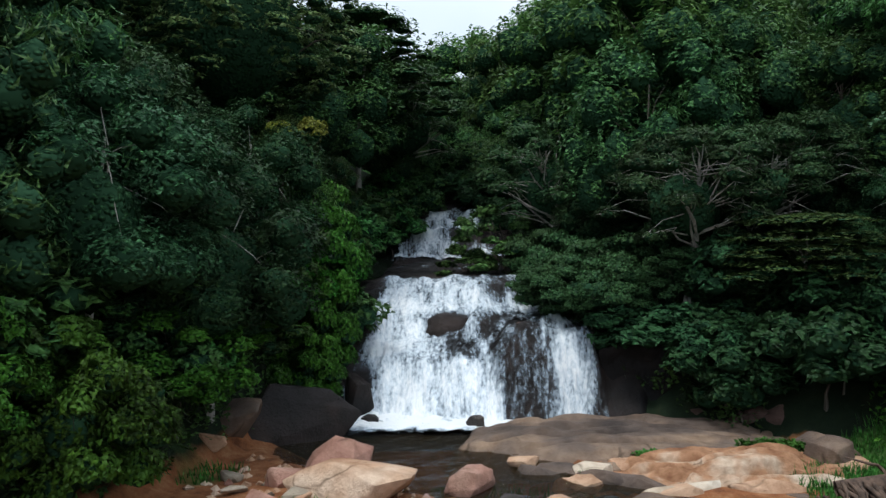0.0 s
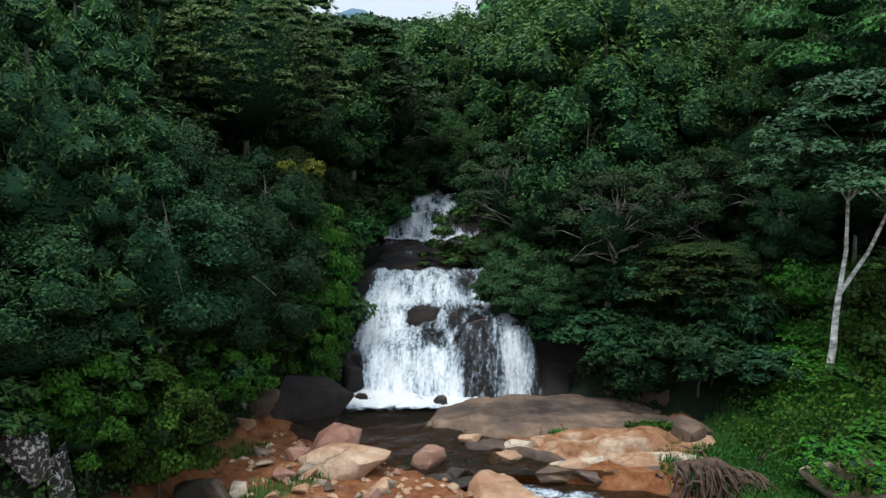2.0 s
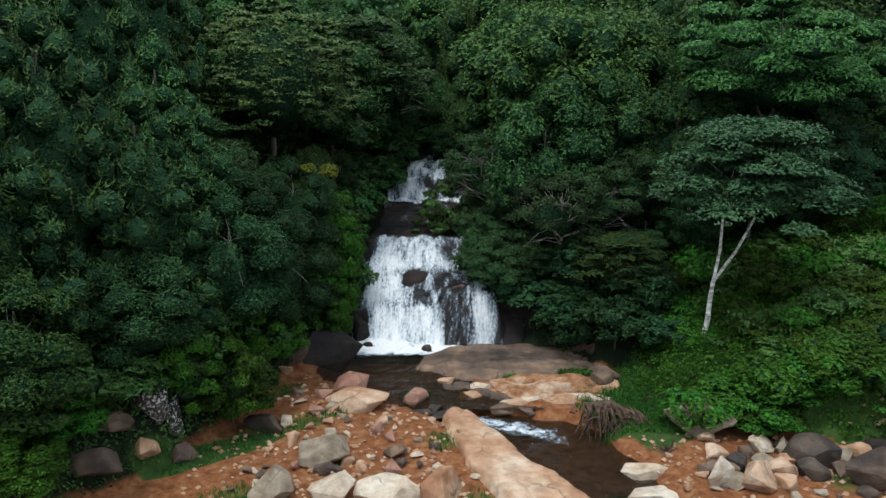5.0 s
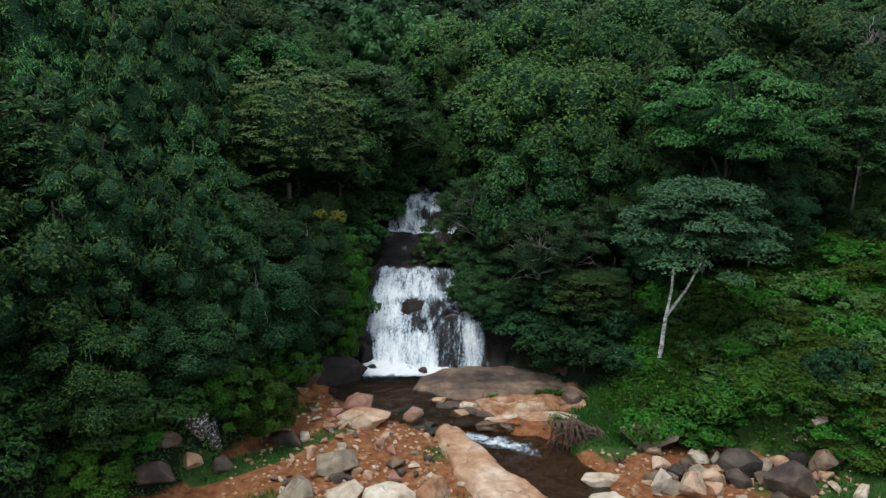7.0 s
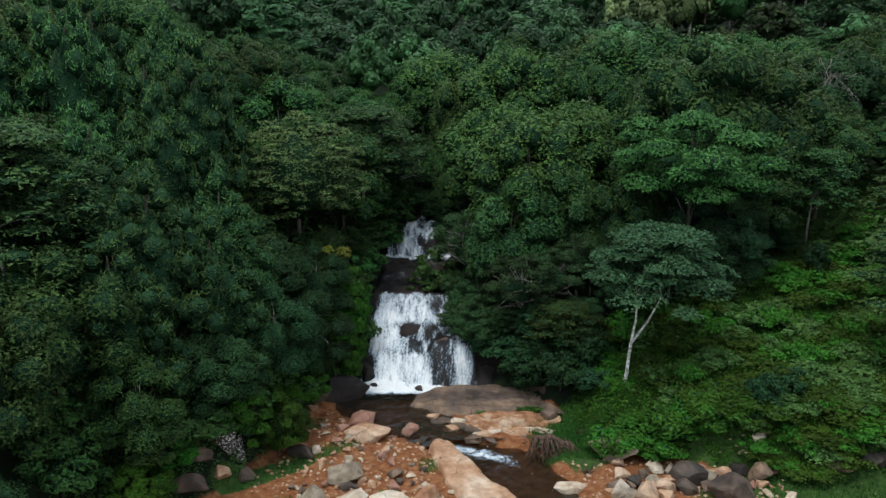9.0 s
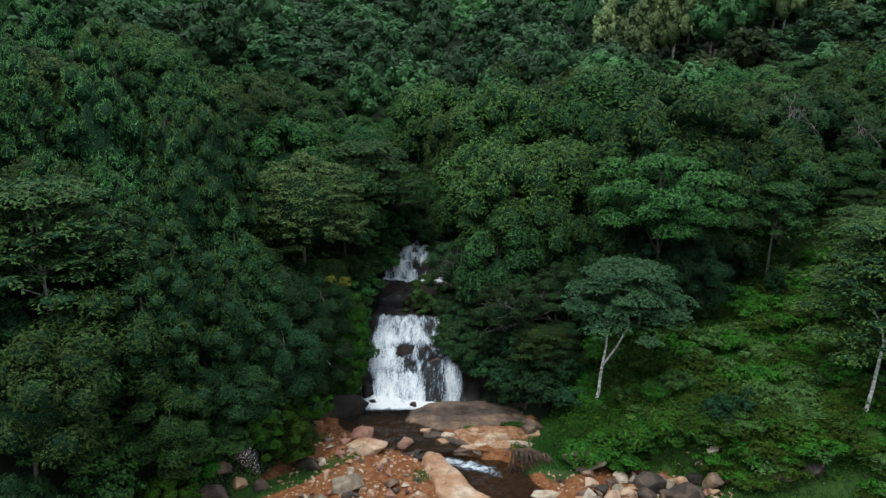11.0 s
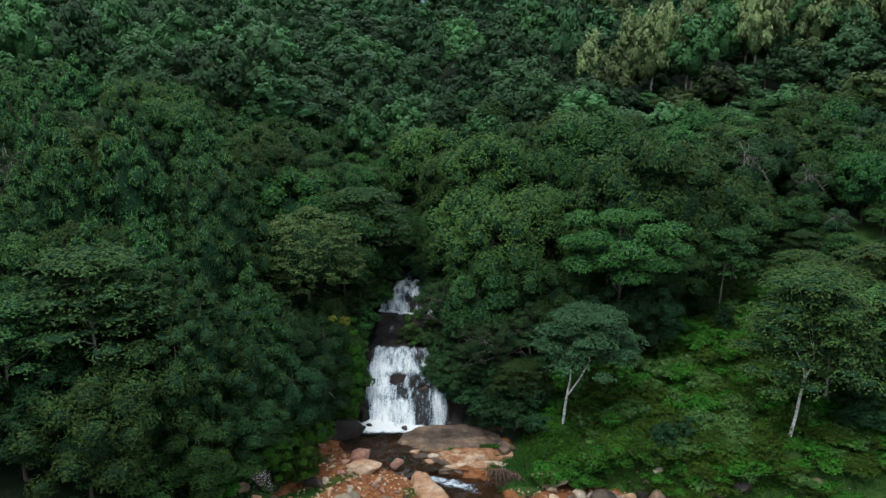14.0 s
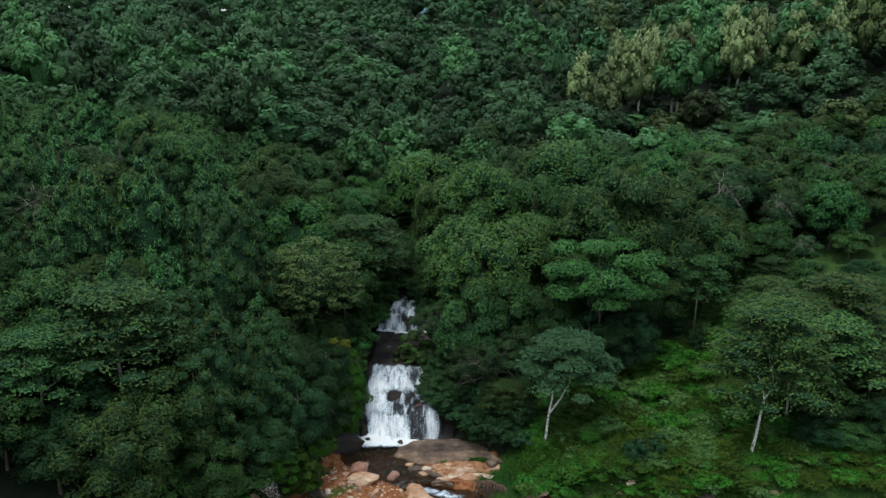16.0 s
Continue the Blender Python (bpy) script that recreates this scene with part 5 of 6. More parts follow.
def woods(name, mat, rows, seed, label, taper=0.5, stems=False):
    rng = np.random.default_rng(seed)
    near = [far_crown(rng, 3.8, 12, 620, 0.84, 10, taper) for _ in range(6)]
    far = [far_crown(rng, 3.8, 12, 240, 1.15, 7, taper) for _ in range(4)]
    pieces, tones, bark, nors = [], [], [], []
    for x, y, h, s in rows:
        v, f, nor = far[int(rng.integers(4))] if y > 170 else near[int(rng.integers(6))]
        a = rng.uniform(0, 6.28)
        r = np.array([[math.cos(a), -math.sin(a), 0], [math.sin(a), math.cos(a), 0], [0, 0, 1]])
        pieces.append(((v * np.array([s, s, h / 12])) @ r.T + np.array([x, y, float(ground_height(np.array(x), np.array(y)))]), f))
        tones.append(np.full(len(v), rng.uniform(-0.4, 0.75)))
        bark.append(np.zeros(len(f), np.int32))
        nors.append(nor @ r.T)
        if stems:
            foot = np.array([x, y, float(ground_height(np.array(x), np.array(y)))])
            v, f = tube([foot - (0, 0, 0.4), foot + (0.2, 0, h * 0.35), foot + (0, 0.1, h * 0.7)], [0.26, 0.2, 0.12], 6)
            f = np.concatenate([f[:, [0, 1, 2]], f[:, [0, 2, 3]]]) if np.shape(f)[1] == 4 else f
            pieces.append((v, f))
            tones.append(np.zeros(len(v)))
            bark.append(np.ones(len(f), np.int32))
            nors.append((v - foot) * np.array([1.0, 1.0, 0.0]) + np.array([0, -0.05, 0]))
    v, f = join(pieces)
    me = fast_mesh(name, v, f, (mat, BARK_GREY), True)
    lay_normals(me, np.concatenate(nors))
    me.polygons.foreach_set("material_index", np.concatenate(bark))
    return tagged(new(name, tone_mesh(me, np.concatenate(tones))), label, "forest", kind="stuff")


sorts = [[], [], [], [], []]
yy = 80.0
while yy < 335:
    step = 9.4 + (yy - 80) * 0.016
    for x in np.arange(-0.56 * (yy + 52) - 10, 0.56 * (yy + 52) + 16, step):
        px, py = x + rng_f.uniform(-2.2, 2.2), yy + rng_f.uniform(-2.2, 2.2)
        s = 0.3 * px / 60 + rough(np.array(px), np.array(py), 0.03, 6, 2) * 0.5 + rng_f.uniform(-0.6, 0.6)
        k = 3 if (px > 35 and rng_f.uniform() < 0.3) else int(np.clip((s + 1) * 1.5, 0, 2))
        sorts[k].append((px, py, min(rng_f.uniform(8.0, 19.0) * (0.62 if 24 < px < 84 and py < 108 else 0.7 if 6 < px <= 24 and 96 < py < 126 else 1.0), room_above(px, py)), rng_f.uniform(0.6, 1.05) * step / 6.6))
        if room_above(px, py) < 9 and yy < 140:
            sorts[1].append((px + 3.2, py + 2.6, room_above(px + 3.2, py + 2.6), 1.15))
        elif yy < 130:
            sorts[1].append((px + 0.5 * step, py + 0.4 * step, min(rng_f.uniform(5, 9), room_above(px + 4, py + 3)), rng_f.uniform(0.8, 1.1)))
    yy += step * 0.95
for x, y, h in ((35, 108, 15), (38.5, 111, 18), (42, 109, 19), (45.5, 113, 20), (48.5, 110, 18), (40, 117, 20), (52, 118, 19), (46, 121, 21), (60.5, 110, 19), (63.5, 112, 20.5), (61, 116, 20), (73, 114, 17), (77, 117, 18), (81, 116, 17), (69, 121, 18), (33, 118, 16)):
    sorts[4].append((x, y, h, rng_f.uniform(0.72, 0.95)))
for k, (mat, lab) in enumerate(((HAZE_PINE, "distant pine woods covering the hillside"), (HAZE_DARK, "distant dark green forest canopy on the hillside"), (HAZE_MID, "distant mid green forest canopy on the hillside"), (HAZE_OLIVE, "distant olive yellow-green trees on the hillside"), (HILL_PALE, "tall pale yellowish trees standing above the distant canopy"))):
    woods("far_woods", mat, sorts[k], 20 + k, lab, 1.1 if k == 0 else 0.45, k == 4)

# ---- rocks ----
def boulder_mesh(seed, size, mat, corners=15, worn=0.1, dents=0.05):
    """A broken block: the hull of random corners, its edges worn round, its faces uneven."""
    rng = np.random.default_rng(seed)
    bm = bmesh.new()
    d = rng.normal(size=(corners, 3))
    d /= np.linalg.norm(d, axis=1, keepdims=True)
    for q in d * rng.uniform(0.88, 1.08, (corners, 1)):
        bm.verts.new(q)
    res = bmesh.ops.convex_hull(bm, input=list(bm.verts))
    bmesh.ops.delete(bm, geom=[v for v in res["geom_interior"] if isinstance(v, bmesh.types.BMVert)], context="VERTS")
    bmesh.ops.dissolve_limit(bm, angle_limit=radians(14), verts=list(bm.verts), edges=list(bm.edges))
    bmesh.ops.bevel(bm, geom=list(bm.edges), offset=worn, segments=2, profile=0.6, affect="EDGES", clamp_overlap=True)
    bmesh.ops.triangulate(bm, faces=list(bm.faces))
    if dents > 0:
        long_edges = [e for e in bm.edges if e.calc_length() > 0.35]
        bmesh.ops.subdivide_edges(bm, edges=long_edges, cuts=2, use_grid_fill=True)
        bmesh.ops.triangulate(bm, faces=list(bm.faces))
    for v in bm.verts:
        k = 1 + dents * noise.noise(v.co * 1.9 + Vector((seed, 0, 0))) + dents * 0.8 * noise.noise(v.co * 5.5 + Vector((0, seed, 0)))
        v.co = Vector((v.co.x * k * size[0], v.co.y * k * size[1], v.co.z * k * size[2])) / 1.85
    bmesh.ops.recalc_face_normals(bm, faces=list(bm.faces))
    me = bpy.data.meshes.new("rock")
    bm.to_mesh(me)
    bm.free()
    me.materials.append(mat)
    me.polygons.foreach_set("use_smooth", np.ones(len(me.polygons), bool))
    me.set_sharp_from_angle(angle=radians(32))
    return me


def cobble_mesh(seed, size, mat):
    """A water-worn round boulder."""
    bm = bmesh.new()
    bmesh.ops.create_icosphere(bm, subdivisions=3, radius=0.5)
    for v in bm.verts:
        k = 1 + 0.22 * noise.noise(v.co * 2.6 + Vector((seed, 0, 0))) + 0.1 * noise.noise(v.co * 6 + Vector((0, seed, 0))) + 0.04 * noise.noise(v.co * 15)
        v.co = Vector((v.co.x * size[0], v.co.y * size[1], v.co.z * size[2])) * k
    me = bpy.data.meshes.new("rock")
    bm.to_mesh(me)
    bm.free()
    me.materials.append(mat)
    me.polygons.foreach_set("use_smooth", np.ones(len(me.polygons), bool))
    return me


def rock(name, x, y, size, mat, seed, label, turn=0.0, sink=0.3, z=None, tilt=0.0, group="boulders by the stream", round_edges=0.1):
    g = float(ground_height(np.array(x), np.array(y))) if z is None else z
    ob = new(name, cobble_mesh(seed, size, mat) if round_edges > 0.2 else boulder_mesh(seed, size, mat, 15 if round_edges < 0.15 else 26, round_edges))
    ob.matrix_basis = pose(x, y, g + size[2] * (0.5 - sink), tilt, tilt * 0.5, turn)
    return tagged(ob, label, "rock", group)


def outcrop(name, x0, x1, y0, y1, step, inside, h, z0, mat, label, seed, ledges=0.0, flat=2.6, cracks=(), tilt=0.0):
    """A low bedrock hump: inside(x, y) is 0 at its middle and 1 at its rim; its sides go down into the ground."""
    sx, sy = np.meshgrid(np.arange(x0, x1 + step / 2, step), np.arange(y0, y1 + step / 2, step))
    r = inside(sx, sy) + 0.10 * rough(sx, sy, 0.9, seed, 4)
    top = h * np.sqrt(np.clip(1 - np.clip(r, 0, 1) ** flat, 0, 1)) * (1 + 0.18 * rough(sx, sy, 0.5, seed + 2, 3))
    if ledges > 0:
        q = top / ledges + 0.35 * wave(sx * 0.6, sy * 0.9, seed)
        top = ledges * (np.floor(q) + smooth_step(0.55, 1.0, q - np.floor(q)) - 0.35 * wave(sx * 0.6, sy * 0.9, seed))
    top = np.where(r > 1, -np.minimum((r - 1) * 6, 0.9), top)
    sz = z0 + top + 0.06 * rough(sx, sy, 1.5, seed + 5, 4) + 0.07 * np.abs(rough(sx, sy * 2.2, 0.7, seed + 7, 3))
    crack = np.abs(rough(sx, sy, 0.42, seed + 9, 2))
    sz = sz - 0.16 * np.exp(-(crack / 0.06) ** 2) * (r < 0.95)
    for cy, slope, swing, a, b, deep in cracks:
        d = sy - cy - slope * (sx - a) - swing * np.sin((sx - a) * 2.1 + cy) - 0.06 * wave(sx * 4, sy, seed)
        along = smooth_step(a, a + 0.4, sx) * (1 - smooth_step(b - 0.4, b, sx))
        sz = sz - along * deep * (1.7 * np.exp(-(d / 0.09) ** 2) + 0.4 * (d < 0) * np.exp(d / 0.7)) * (r < 0.98)
    sz = sz + tilt * (sy - (y0 + y1) / 2) * (r < 1)
    si = np.arange(sx.size).reshape(sx.shape)
    sq = np.stack([si[:-1, :-1], si[:-1, 1:], si[1:, 1:], si[1:, :-1]], -1).reshape(-1, 4)
    sq = sq[(r.ravel()[sq] < 1.22).all(1)]
    return tagged(new(name, fast_mesh(name, np.stack([sx, sy, sz], -1).reshape(-1, 3), sq, mat, True)), label, "rock", "bedrock outcrops by the pool")


def oval(cx, cy, a, b, turn=0.0, p=2.4):
    c, s = math.cos(radians(turn)), math.sin(radians(turn))

    def inside(x, y):
        u, v = (x - cx) * c + (y - cy) * s, -(x - cx) * s + (y - cy) * c
        return (np.abs(u / a) ** p + np.abs(v / b) ** p) ** (1 / p)
    return inside


def spine(pts, widths):
    """Distance to a bent line, in half widths."""
    def inside(x, y):
        best = np.full(np.shape(x), 9.0)
        for (ax, ay), (bx, by), wa, wb in zip(pts[:-1], pts[1:], widths[:-1], widths[1:]):
            dx, dy = bx - ax, by - ay
            t = np.clip(((x - ax) * dx + (y - ay) * dy) / (dx * dx + dy * dy), 0, 1)
            best = np.minimum(best, np.hypot(x - ax - t * dx, y - ay - t * dy) / (wa + (wb - wa) * t))
        return best
    return inside


outcrop("rock_slab", -0.2, 11.6, 20.0, 27.2, 0.075, oval(5.4, 23.75, 4.9, 2.35, -3), 0.42, -0.05, ROCK_SLAB, "broad grey-brown bedrock slab beside the pool", 3, 0.0, 5.0, [(24.6, -0.10, 0.16, 1.0, 5.6, 0.15), (23.4, 0.06, 0.14, 0.9, 7.4, 0.13), (25.2, -0.16, 0.10, 4.2, 9.4, 0.14), (24.2, -0.05, 0.12, 5.6, 10.0, 0.13), (22.5, 0.03, 0.10, 1.2, 6.5, 0.12), (24.9, 0.02, 0.12, 1.8, 4.4, 0.12)], 0.035)


def ledge_rocks(name, x, y, rows, label, seed):
    """An outcrop of several broken masses of one rock, each a part."""
    t = tagged(empty(name, (x, y, 0)), label, "rock", "bedrock outcrops by the pool")
    rng = np.random.default_rng(seed)
    for i, (dx, dy, z, w, d, h, mat) in enumerate(rows):
        ob = part("ledge", boulder_mesh(seed + i, (w, d, h), mat, 18, 0.07, 0.06), t)
        ob.matrix_basis = pose(dx, dy, z, rng.uniform(-6, 6), rng.uniform(-8, 8), rng.uniform(-25, 10))
    return t


outcrop("rock_outcrop", 3.0, 10.6, 18.2, 22.6, 0.07, oval(6.9, 20.4, 3.1, 1.45, -4), 0.95, -0.35, ROCK_ORANGE, "tan and orange weathered rock outcrop by the stream", 8, 0.24, 3.4, [(20.0, 0.05, 0.14, 4.2, 8.8, 0.2), (20.9, -0.05, 0.1, 4.6, 9.4, 0.16), (19.5, 0.03, 0.12, 5.0, 9.6, 0.2), (20.5, 0.10, 0.1, 3.8, 6.4, 0.18)])
ledge_rocks("rock_ledges", 7.0, 20.4, [(-2.7, -0.5, -0.12, 2.2, 1.0, 0.75, ROCK_SLAB), (-3.4, 0.4, -0.1, 1.9, 0.9, 0.6, ROCK_SLAB), (-2.2, 0.6, 0.0, 2.0, 0.8, 0.6, ROCK_TAN), (-1.5, -1.25, -0.15, 2.3, 0.8, 0.7, ROCK_WHITE), (0.4, -1.45, -0.15, 2.4, 0.7, 0.8, ROCK_TAN),
    (2.2, -1.2, -0.1, 1.8, 0.9, 0.8, ROCK_WHITE), (2.9, 0.2, 0.0, 1.4, 1.3, 0.8, ROCK_TAN), (-3.9, -0.2, -0.2, 1.0, 0.7, 0.5, ROCK_TAN)], "broken tan and grey ledges round the weathered outcrop", 210)
outcrop("rock_slab", 0.8, 8.5, 6.8, 18.6, 0.1, spine([(2.6, 17.2), (3.2, 15.2), (4.0, 13.0), (5.2, 11.0), (6.6, 8.6)], [0.8, 1.1, 1.25, 1.45, 1.3]), 0.5, -0.12, ROCK_TAN, "long pale orange rock slab sloping into the stream", 14, 0.22, 7)

rock("boulder", -2.5, 20.4, (1.8, 1.4, 1.5), ROCK_PINK, 121, "pinkish boulder standing in the pool", 20, 0.25, -0.2, round_edges=0.16)
rock("boulder", -1.9, 18.3, (3.0, 2.0, 1.3), ROCK_TAN, 22, "flat tan boulder at the edge of the pool", -15, 0.35)
rock("boulder", 0.6, 19.2, (1.25, 1.05, 1.1), ROCK_PINK, 123, "small red boulder standing in the stream", 40, 0.25, -0.25, round_edges=0.16)
rock("boulder", -2.9, 13.3, (2.2, 1.8, 1.75), ROCK_GREY, 24, "angular grey boulder on red earth", 10, 0.25, round_edges=0.06)
rock("boulder", -5.8, 15.9, (1.9, 1.3, 1.2), ROCK_DARK, 25, "dark wedge-shaped boulder on red earth", -30, 0.3, round_edges=0.06)
rock("boulder", -4.4, 10.6, (2.1, 1.7, 1.5), ROCK_GREY, 26, "pale grey boulder on red earth", 70, 0.3)
rock("boulder", -2.2, 10.7, (1.8, 1.5, 1.3), ROCK_WHITE, 27, "pale weathered boulder in the river flat", 30, 0.3)
rock("boulder", 0.0, 10.3, (2.6, 1.8, 1.3), ROCK_WHITE, 28, "pale rounded boulder in the river flat", 0, 0.3)
rock("boulder", 1.9, 10.7, (2.2, 1.7, 1.4), ROCK_TAN, 29, "tan boulder beside the long rock slab", 50, 0.3)
rock("boulder", -4.75, 24.4, (4.4, 3.0, 2.6), DAMP, 30, "large dark wet boulder at the edge of the pool", 10, 0.45, 0.0, round_edges=0.12)
rock("boulder", -5.6, 22.9, (2.2, 1.6, 1.3), ROCK_SLAB, 31, "brown ledge boulder under the wooded bank", -20, 0.3)
rock("boulder", -6.0, 21.6, (0.8, 0.7, 0.6), ROCK_TAN, 32, "small round tan boulder under the wooded bank", 0, 0.3)
rock("boulder", 9.8, 22.0, (2.3, 1.5, 1.0), ROCK_SLAB, 33, "grey boulder half covered by grass", 0, 0.35)
rock("boulder", 13.1, 15.6, (3.2, 1.8, 1.7), ROCK_GREY, 34, "long grey boulder under the overgrown bank", -18, 0.12, round_edges=0.12)
rock("boulder", 10.0, 13.0, (2.1, 1.5, 0.8), ROCK_WHITE, 35, "flat whitish boulder beside the stream", 10, 0.3)
rock("boulder", 10.3, 11.2, (2.6, 1.7, 0.95), ROCK_WHITE, 36, "flat whitish boulder beside the stream", -5, 0.3)
rock("boulder", 12.3, 11.4, (1.3, 1.1, 1.6), ROCK_WHITE, 37, "tall whitish boulder in the row of stones", 25, 0.25, round_edges=0.06)
rock("boulder", 13.8, 11.4, (1.8, 1.5, 1.35), ROCK_TAN, 38, "tan angular boulder in the row of stones", 60, 0.3, round_edges=0.06)
rock("boulder", 15.0, 14.4, (1.5, 1.1, 0.9), ROCK_WHITE, 39, "pale boulder under the overgrown bank", 15, 0.3)
rock("boulder", 15.9, 14.2, (1.3, 1.0, 0.9), ROCK_GREY, 40, "grey boulder under the overgrown bank", 75, 0.3)
rock("boulder", 16.6, 13.2, (2.2, 1.7, 1.7), ROCK_DARK, 41, "round dark boulder under the overgrown bank", 0, 0.3, round_edges=0.18)
rock("boulder", 15.1, 12.3, (1.5, 1.2, 0.95), ROCK_TAN, 42, "tan boulder in the row of stones", 35, 0.3)
rock("boulder", 18.8, 11.9, (3.3, 2.4, 2.4), ROCK_SLAB, 43, "very large grey boulder at the edge of the turf", 10, 0.3)
rock("boulder", 20.8, 13.3, (1.5, 1.3, 1.7), ROCK_SLAB, 44, "grey boulder at the edge of the turf", 50, 0.28)
rock("boulder", 21.2, 15.2, (1.1, 0.8, 0.75), ROCK_WHITE, 45, "white patched stone on the bank", 20, 0.25)
rock("boulder", -9.6, 13.3, (1.5, 1.2, 2.3), ROCK_LICHEN, 46, "tall black boulder with white lichen patches", 15, 0.2, round_edges=0.06)
rock("boulder", -8.9, 13.8, (0.9, 0.9, 1.9), ROCK_LICHEN, 47, "narrow black boulder with white lichen patches", 40, 0.25, round_edges=0.06)
rock("boulder", -9.7, 12.2, (1.3, 1.0, 0.9), ROCK_TAN, 48, "brown stone under the wooded bank", 0, 0.3)
rock("boulder", -10.6, 12.0, (1.3, 1.0, 1.0), ROCK_SLAB, 49, "brown stone under the wooded bank", 30, 0.3)
rock("boulder", -11.0, 10.6, (2.6, 1.5, 1.2), ROCK_SLAB, 50, "broad brown boulder under the wooded bank", -10, 0.3)
rock("boulder", -8.4, 13.2, (1.4, 1.0, 0.9), ROCK_SLAB, 51, "brown stone under the wooded bank", 60, 0.3)
for i, (x, y, s) in enumerate(((12.9, 13.7, 0.9), (13.5, 12.6, 1.1), (14.2, 13.8, 0.8), (14.6, 12.8, 1.0), (15.6, 13.1, 0.9), (16.2, 12.1, 1.2), (17.4, 12.4, 0.9), (17.9, 13.6, 1.3), (18.9, 14.0, 1.0), (19.8, 14.3, 1.1), (12.3, 12.4, 0.8), (13.0, 11.5, 0.9), (14.9, 11.4, 1.0))):
    rock("boulder", x, y, (s * 1.2, s, s * 0.8), (ROCK_TAN, ROCK_GREY, ROCK_SLAB, ROCK_DARK)[(i * 3) % 4], 90 + i, ("tan", "grey", "brown", "dark")[(i * 3) % 4] + " stone wedged in the row below the bank", 37 * i, 0.3)
# the undercut rock beside the falls; shade under the overhanging growth is painted with dark wet rock
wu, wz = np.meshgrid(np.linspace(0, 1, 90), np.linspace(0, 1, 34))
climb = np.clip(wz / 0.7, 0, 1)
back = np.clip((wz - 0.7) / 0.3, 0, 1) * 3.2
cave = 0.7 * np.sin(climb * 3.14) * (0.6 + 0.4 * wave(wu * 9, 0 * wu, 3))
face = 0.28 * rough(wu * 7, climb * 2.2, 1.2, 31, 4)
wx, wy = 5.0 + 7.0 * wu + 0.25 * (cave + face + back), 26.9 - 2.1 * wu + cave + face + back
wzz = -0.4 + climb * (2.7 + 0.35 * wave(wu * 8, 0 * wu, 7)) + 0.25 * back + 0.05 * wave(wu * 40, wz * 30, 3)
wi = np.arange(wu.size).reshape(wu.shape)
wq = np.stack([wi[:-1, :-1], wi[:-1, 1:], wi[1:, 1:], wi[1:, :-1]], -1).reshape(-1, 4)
tagged(new("rock_wall", fast_mesh("rock_wall", np.stack([wx, wy, wzz], -1).reshape(-1, 3), wq, WET, True)), "undercut rock wall beside the falls, painted dark for its shade", "rock face", kind="structure")
# stones of the cut bank above the turf
for i, (x, w, h) in enumerate(((23.0, 1.6, 1.0), (25.2, 2.6, 1.2), (27.3, 1.8, 1.0), (32.6, 2.2, 0.9))):
    rock("boulder", x, 13.7 - 0.06 * (x - 22), (w, 0.9, h), ROCK_SLAB if i % 2 else ROCK_DARK, 70 + i, "brown stone in the cut bank above the turf", 4 * (i % 3) - 4, 0.3)
# rocks in the cascade
rock("boulder", 0.3, 31.2, (2.3, 2.1, 1.9), WET, 165, "round dark boulder parting the cascade", 0, 0.5, 2.2, group="boulders in the cascade", round_edges=0.24)
rock("boulder", 2.45, 28.2, (1.9, 1.6, 2.1), DAMP_RED, 53, "reddish wet boulder beside the main chute", 20, 0.3, 1.75, group="boulders in the cascade")
rock("boulder", -2.75, 27.2, (1.1, 1.0, 2.1), WET, 54, "dark wet boulder at the edge of the cascade", 0, 0.25, 0.0, group="boulders in the cascade")
rock("boulder", -2.3, 26.2, (0.7, 0.5, 0.45), WET, 55, "small dark stone in the foam", 0, 0.3, 0.0, group="boulders in the cascade")
rock("boulder", 1.0, 25.4, (0.9, 0.7, 0.7), ROCK_DARK, 56, "small dark stone at the tip of the slab", 30, 0.35, 0.0)
rock("boulder", 1.2, 48.9, (1.9, 1.4, 1.3), ROCK_GREY, 57, "pale grey boulder above the upper cascade", 0, 0.3, group="boulders in the cascade")

rng_r = np.random.default_rng(99)
rock("boulder", 9.7, 20.8, (1.7, 1.3, 1.1), ROCK_SLAB, 91, "brown boulder in the grass beside the slab", 15, 0.35, 0.1)
# rocks added in place of the red-brown earth bank behind the slab
for i, (x, y, w, h) in enumerate(((10.5, 24.2, 2.4, 1.5), (9.3, 25.0, 2.0, 1.1), (8.2, 25.7, 1.7, 0.9), (11.2, 23.3, 1.6, 1.2))):
    rock("boulder", x, y, (w, 1.2, h), DAMP_RED, 94 + i, "red-brown rock standing in for the dark earth bank behind the slab", -30 + 8 * i, 0.35, 0.1)
# flat broken pieces in front of the slab
for i, (x, y) in enumerate([(2.0, 21.4), (2.9, 20.9), (3.7, 20.6), (3.4, 19.8), (4.4, 19.6), (4.9, 20.6), (5.4, 18.9), (2.3, 20.6)]):
    rock("flat_stone", x, y, (rng_r.uniform(0.9, 1.6), rng_r.uniform(0.6, 0.9), rng_r.uniform(0.4, 0.6)), [ROCK_TAN, ROCK_SLAB, ROCK_WHITE][i % 3], 70 + i, "flat broken piece of rock below the slab", rng_r.uniform(-30, 20), 0.3, -0.15, group="flat stones by the slab", round_edges=0.06)

